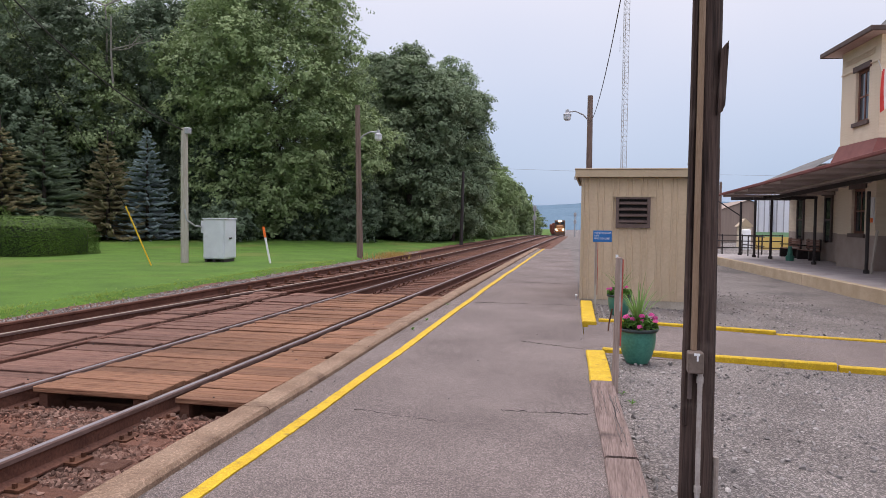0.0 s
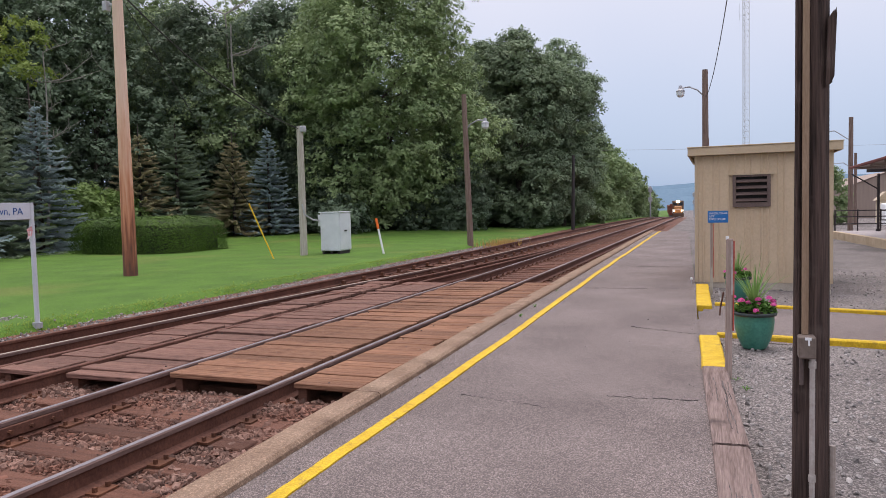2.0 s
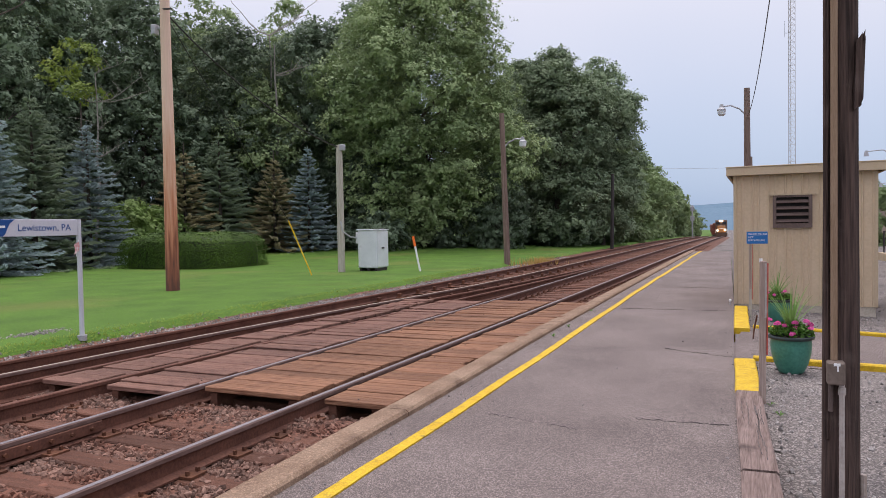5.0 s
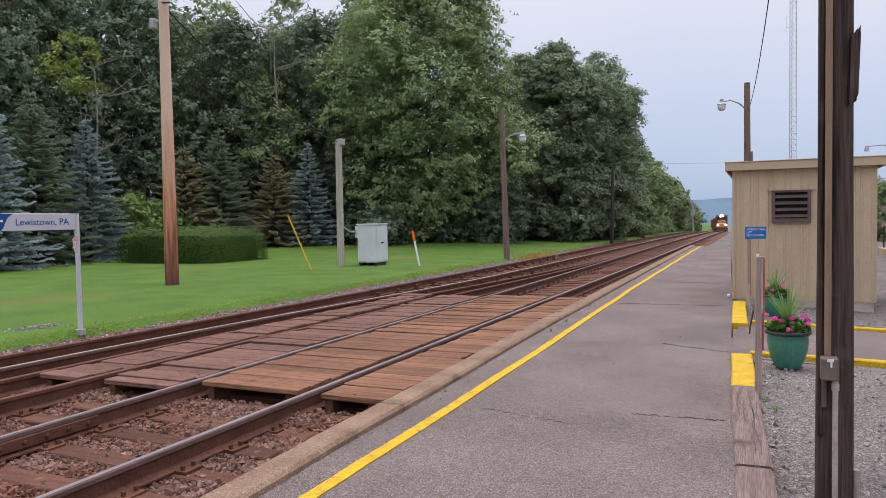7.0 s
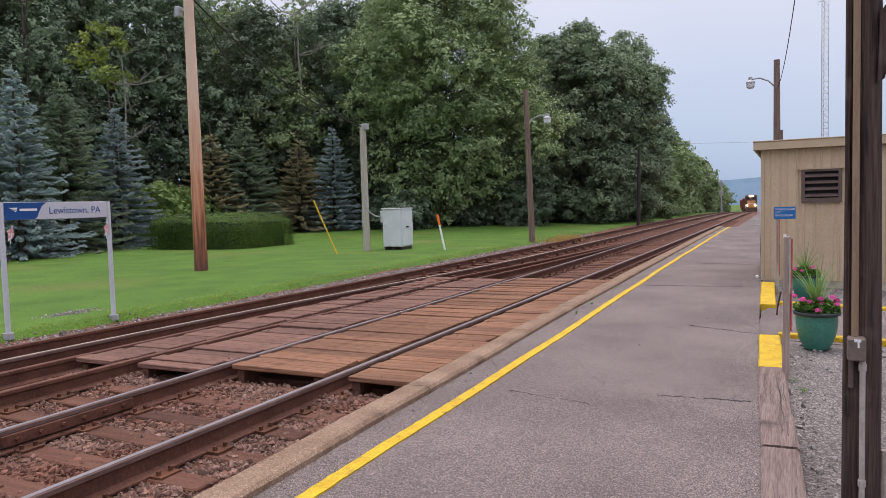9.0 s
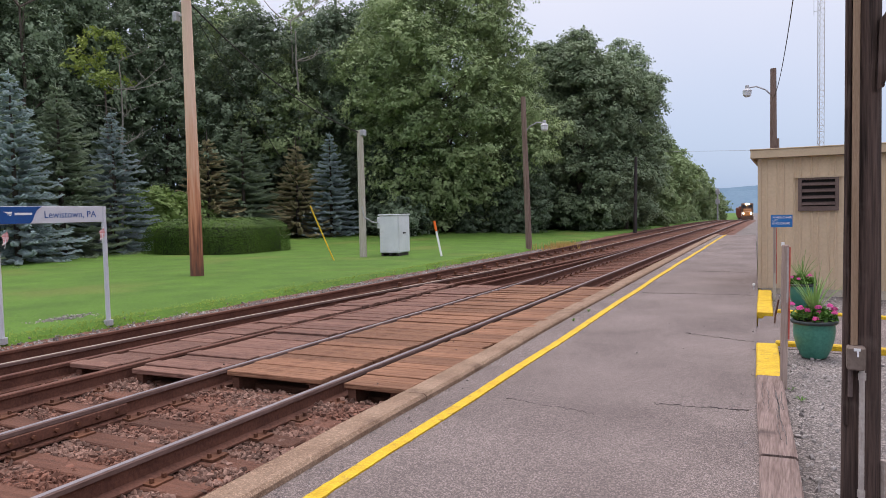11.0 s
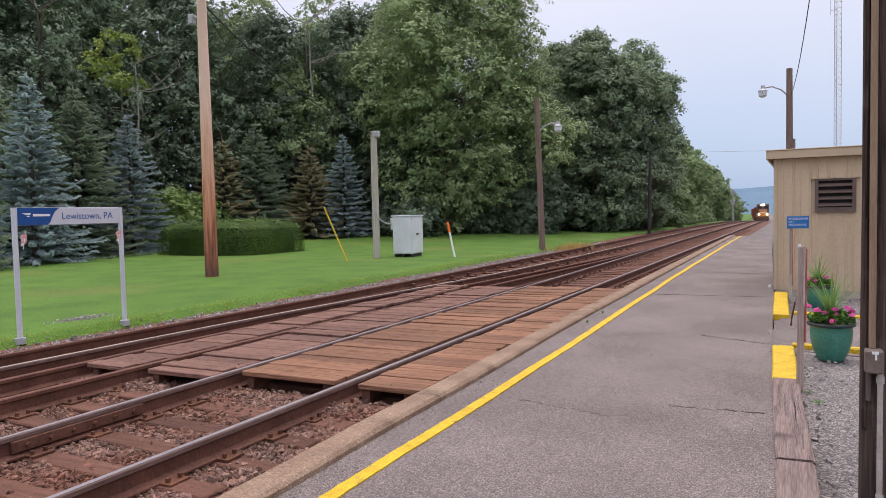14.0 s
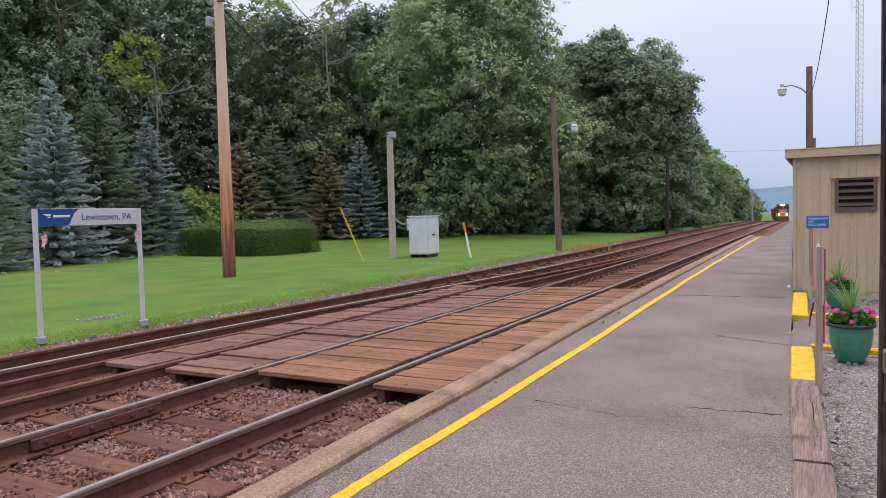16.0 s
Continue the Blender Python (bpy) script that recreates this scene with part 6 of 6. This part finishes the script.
for x in (0.0, 1.0, 2.0, 3.0, 4.0):
    part("upright", Build().cyl((x, 0, 0), (x, 0, 1.05), 0.035, n=6), IRON, rl2)


def bench(m, label):
    t = thing("bench", m, label, "bench", "station benches")
    for x in (-0.7, 0.7):
        part("leg", Build().box(x - 0.04, x + 0.04, -0.25, 0.25, 0, 0.42).box(x - 0.04, x + 0.04, 0.2, 0.28, 0.42, 0.95).box(x - 0.04, x + 0.04, -0.25, 0.2, 0.6, 0.65), IRON, t)
    for i in range(4):
        part("seat_slat", Build().box(-0.8, 0.8, -0.22 + 0.11 * i, -0.13 + 0.11 * i, 0.42, 0.45), WINFRAME, t)
        part("back_slat", Build().box(-0.8, 0.8, 0.17, 0.2, 0.5 + 0.11 * i, 0.59 + 0.11 * i), WINFRAME, t)
    return t


flg = thing("flag", ST @ pose(0.35, -3.3, 6.9), "red and white striped flag hanging from the station corner", "flag")
part("staff", Build().cyl((0.05, 0.05, -0.9), (-0.75, -0.6, 0.35), 0.02, n=6), WHITE, flg)
for i in range(7):
    vs = []
    for k in range(7):
        u = k / 6
        for w in (i, i + 1):
            vs.append((-0.55 + 0.10 * w - 0.02 * math.sin(3 * u), -0.45 + 0.05 * math.sin(1.7 * w + 2 * u), 0.05 - 1.45 * u - 0.05 * w * (1 - u) + 0.09 * w))
    part("stripe", Build().add(vs, [(2 * k, 2 * k + 1, 2 * k + 3, 2 * k + 2) for k in range(6)]), RED if i % 2 == 0 else WHITE, flg)
bench(ST @ pose(0.6, 4.6, 0.05, 0, 0, -90), "dark slatted bench against the station wall")
bench(ST @ pose(0.6, 7.0, 0.05, 0, 0, -90), "dark slatted bench against the station wall")
bin_ = thing("teal_bin", ST @ pose(-0.6, 3.4, 0.05), "small teal waste bin on the dock", "bin")
part("body", Build().lathe([(0, 0), (0.17, 0.0), (0.18, 0.2), (0.11, 0.26), (0.08, 0.62), (0.09, 0.64), (0, 0.64)], 14), TEAL, bin_)
brd = single("leaning_board", Build().box(-0.06, 0.06, -0.02, 0.02, 0, 1.5), POLE_GREY, "pale leaning board beside the station wall", "board", ST @ pose(-0.7, -4.6, 0.05, 0, -14, 90))

# ---- beyond the station ----
wh = thing("warehouse", pose(16.6, 92, -0.6), "large tan metal warehouse beyond the station", "warehouse")
part("wall", Build().box(-3.0, 4.6, 0, 30, 0, 3.6), WAREHOUSE, wh)
part("gable", Build().add([(-3.0, 0.0, 3.6), (4.6, 0.0, 3.6), (0.8, 0.0, 5.0), (-3.0, 0.2, 3.6), (4.6, 0.2, 3.6), (0.8, 0.2, 5.0)], [(0, 1, 2), (3, 5, 4)]), WAREHOUSE, wh)
part("roof", Build().add([(-3.2, -0.2, 3.55), (0.8, -0.2, 5.1), (4.8, -0.2, 3.55), (-3.2, 30, 3.55), (0.8, 30, 5.1), (4.8, 30, 3.55)], [(0, 1, 4, 3), (1, 2, 5, 4)]), WAREHOUSE, wh)
for x, y, rr, h in ((15.45, 75, 0.68, 5.2), (17.15, 75, 0.78, 4.9), (19.2, 75, 0.78, 4.9)):
    tk = thing("storage_tank", pose(x, y, -0.5), "tall white cylindrical storage tank", "tank", "storage tanks")
    part("shell", Build().lathe([(rr, 0), (rr, h), (rr * 0.9, h + 0.5), (0.0, h + 0.9)], 28), TANK, tk, smooth=True)
    for j in range(8):
        a = 2 * math.pi * j / 8
        part("seam", Build().box(-0.03, 0.03, -0.04, 0.04, 0, h, pose((rr + 0.02) * math.cos(a), (rr + 0.02) * math.sin(a), 0, 0, 0, math.degrees(a))), GALV, tk)
tk = thing("storage_tank", pose(11.5, 62, -0.4), "small white cylindrical tank", "tank", "storage tanks")
part("shell", Build().lathe([(0.36, 0), (0.36, 1.5), (0.3, 1.6), (0.0, 1.62)], 20), WHITE, tk, smooth=True)
yw = thing("yellow_wall", pose(15.6, 62, -0.6), "low yellow painted wall before the tanks", "wall")
part("wall", Build().box(-3.4, 10.0, 0, 0.3, 0, 1.24), YELLOW_WALL, yw)
part("band", Build().box(-3.4, 10.0, 0.05, 0.25, 1.24, 1.6), GREEN_BAND, yw, "pale green band")
hut = thing("hut", pose(12.3, 66.5, -0.6), "small pale gabled hut", "hut")
part("wall", Build().box(-0.5, 0.5, 0, 1.0, 0, 2.0), BRICK_CREAM, hut)
part("roof", Build().add([(-0.7, -0.1, 2.0), (0, -0.1, 2.7), (0.7, -0.1, 2.0), (-0.7, 1.1, 2.0), (0, 1.1, 2.7), (0.7, 1.1, 2.0)], [(0, 1, 4, 3), (1, 2, 5, 4), (0, 2, 1)]), SHED_TRIM, hut)
for x, y, h, rr in ((6.75, 45.9, 6.5, 0.14), (9.5, 62, 5.4, 0.12)):
    up = thing("utility_pole", pose(x, y, -0.4), "brown wooden utility pole beyond the station", "utility pole", "far poles")
    part("pole", Build().cyl((0, 0, 0), (0, 0, h), rr, rr * 0.8, 8), POLE_BROWN, up)
    part("arm", Build().tube([(0, 0, h - 1.3), (-0.8, 0, h - 0.7), (-1.6, 0, h - 0.75)], 0.03, 6), GALV, up)
    part("lamp_head", Build().cyl((-1.6, 0, h - 1.0), (-1.6, 0, h - 0.7), 0.13, 0.07, 8), GALV, up)
far_lamp = street_lamp(pose(-0.85, 62, -0.6), 7.3, 0.14, -1.1, "far wooden lamp post beyond the shed", POLE_BROWN, "street lamps")

# lattice mast
mast = thing("lattice_mast", pose(6.5, 200, -2.0), "tall thin steel lattice radio mast", "mast")
mw = 0.88
legs = [(mw * math.cos(a), mw * math.sin(a)) for a in (0.3, 0.3 + 2.094, 0.3 + 4.189)]
for x, y in legs:
    part("leg", Build().cyl((x, y, 0), (x, y, 85), 0.055, n=5), CONDUIT, mast)
for i in range(60):
    bb = Build()
    for j in range(3):
        (xa, ya), (xb, yb) = legs[j], legs[(j + 1) % 3]
        z = 1.4 * i
        bb.cyl((xa, ya, z), (xb, yb, z + 1.4), 0.028, n=4, cap=False).cyl((xa, ya, z), (xb, yb, z), 0.024, n=4, cap=False)
    part("bracing", bb, CONDUIT, mast)
part("antenna_arm", Build().cyl((-1.5, 0, 50), (0, 0, 50), 0.05, n=5).cyl((-1.5, 0, 49), (-1.5, 0, 53), 0.05, n=5), GALV, mast)

# signal by the line
sgn = thing("railway_signal", pose(-10.6, 125, fall(125)), "grey railway signal mast beside the tracks", "signal")
part("mast", Build().cyl((0, 0, -0.3), (0, 0, 5.2), 0.12, n=8), GALV, sgn)
for z in (2.6, 4.2):
    part("head", Build().box(-0.32, 0.32, -0.1, 0.1, z, z + 0.8), GALV, sgn, "grey signal head", bevel=0.05)
copy_thing(sgn, pose(-4.9, 165, fall(165) + 0.2))

# ---- train, standing far down the line ----
TY = 206.0
TX = -4.75 + curve_left(TY)
loco = thing("locomotive", pose(TX, TY, fall(TY) + 0.05, 0, 0, 3.2), "dark freight locomotive with headlights lit", "locomotive")
part("cab", Build().box(-1.5, 1.5, 2.4, 5.0, 1.2, 4.6), LOCO_GLOW_BROWN, loco, bevel=0.12)
part("nose", Build().box(-1.0, 1.0, 0.5, 2.398, 1.2, 3.1), LOCO_NOSE, loco, "rust-orange nose", bevel=0.15)
part("hood", Build().box(-1.0, 1.0, 5.02, 21.0, 1.2, 4.4), LOCO_GLOW_BROWN, loco, bevel=0.08)
part("pilot", Build().box(-1.5, 1.5, 0.0, 0.48, 0.2, 1.2), LOCO_GLOW_BROWN, loco, bevel=0.05)
part("frame", Build().box(-1.5, 1.5, 0.5, 21.5, 0.85, 1.198), LOCO_GLOW_BROWN, loco)
part("truck", Build().box(-1.2, 1.2, 2.0, 6.5, 0.05, 0.84), IRON, loco)
part("truck", Build().box(-1.2, 1.2, 15.0, 19.5, 0.05, 0.84), IRON, loco)
part("handrail", Build().tube([(-1.4, 0.2, 1.2), (-1.4, 0.2, 2.2), (-0.5, 0.2, 2.3), (0.5, 0.2, 2.3), (1.4, 0.2, 2.2), (1.4, 0.2, 1.2)], 0.05, 5), WHITE, loco, "white handrail")
for x in (-0.75, 0.75):
    part("windscreen", Build().box(x - 0.5, x + 0.5, 2.36, 2.395, 3.4, 4.1), GLASS, loco)
for x, z, rr in ((-0.24, 4.34, 0.24), (0.24, 4.34, 0.24), (-0.95, 1.85, 0.20), (0.95, 1.85, 0.20)):
    y = 2.35 if z > 3 else 0.15
    part("headlight", Build().cyl((x, y, z), (x, y - 0.1, z), rr, n=10), HEADLIGHT, loco, "lit headlight")
for i in range(7):
    y0 = TY + 23 + 16.5 * i
    x = -4.75 + curve_left(y0 + 8)
    car = thing("freight_car", pose(x, y0, fall(y0) + 0.05, 0, 0, 4.2 + 0.45 * i), "rust-red freight car behind the locomotive", "freight car", "freight cars")
    part("body", Build().box(-1.5, 1.5, 0, 15.5, 1.0, 4.3), FREIGHT, car, bevel=0.06)
    for y in (1.0, 11.5):
        part("truck", Build().box(-1.2, 1.2, y, y + 2.8, 0.05, 0.98), IRON, car)
    for j in range(9):
        part("rib", Build().box(-1.56, -1.502, 0.6 + 1.75 * j, 0.75 + 1.75 * j, 1.0, 4.25), FREIGHT, car)

# ---- distance ----
b = Build()
hx = [-900 + 30 * i for i in range(62)]
for k, (yb, hh, sd) in enumerate(((1500, 54, 0), (900, 24, 4), (420, 5.5, 9))):
    vs = []
    for x in hx:
        h = hh * (0.80 + 0.25 * noise.noise(Vector((x * 0.003, sd, 0)))) + 3 * noise.noise(Vector((x * 0.02, sd, 2)))
        vs += [(x, yb, -40), (x, yb + 120, h), (x, yb + 400, -40)]
    o = Build().add(vs, [(3 * i + j, 3 * i + 3 + j, 3 * i + 4 + j, 3 * i + 1 + j) for i in range(len(hx) - 1) for j in range(2)])
    single("distant_hill", o, HAZE, "hazy blue wooded hills on the horizon", "hills", kind="structure", smooth=True)
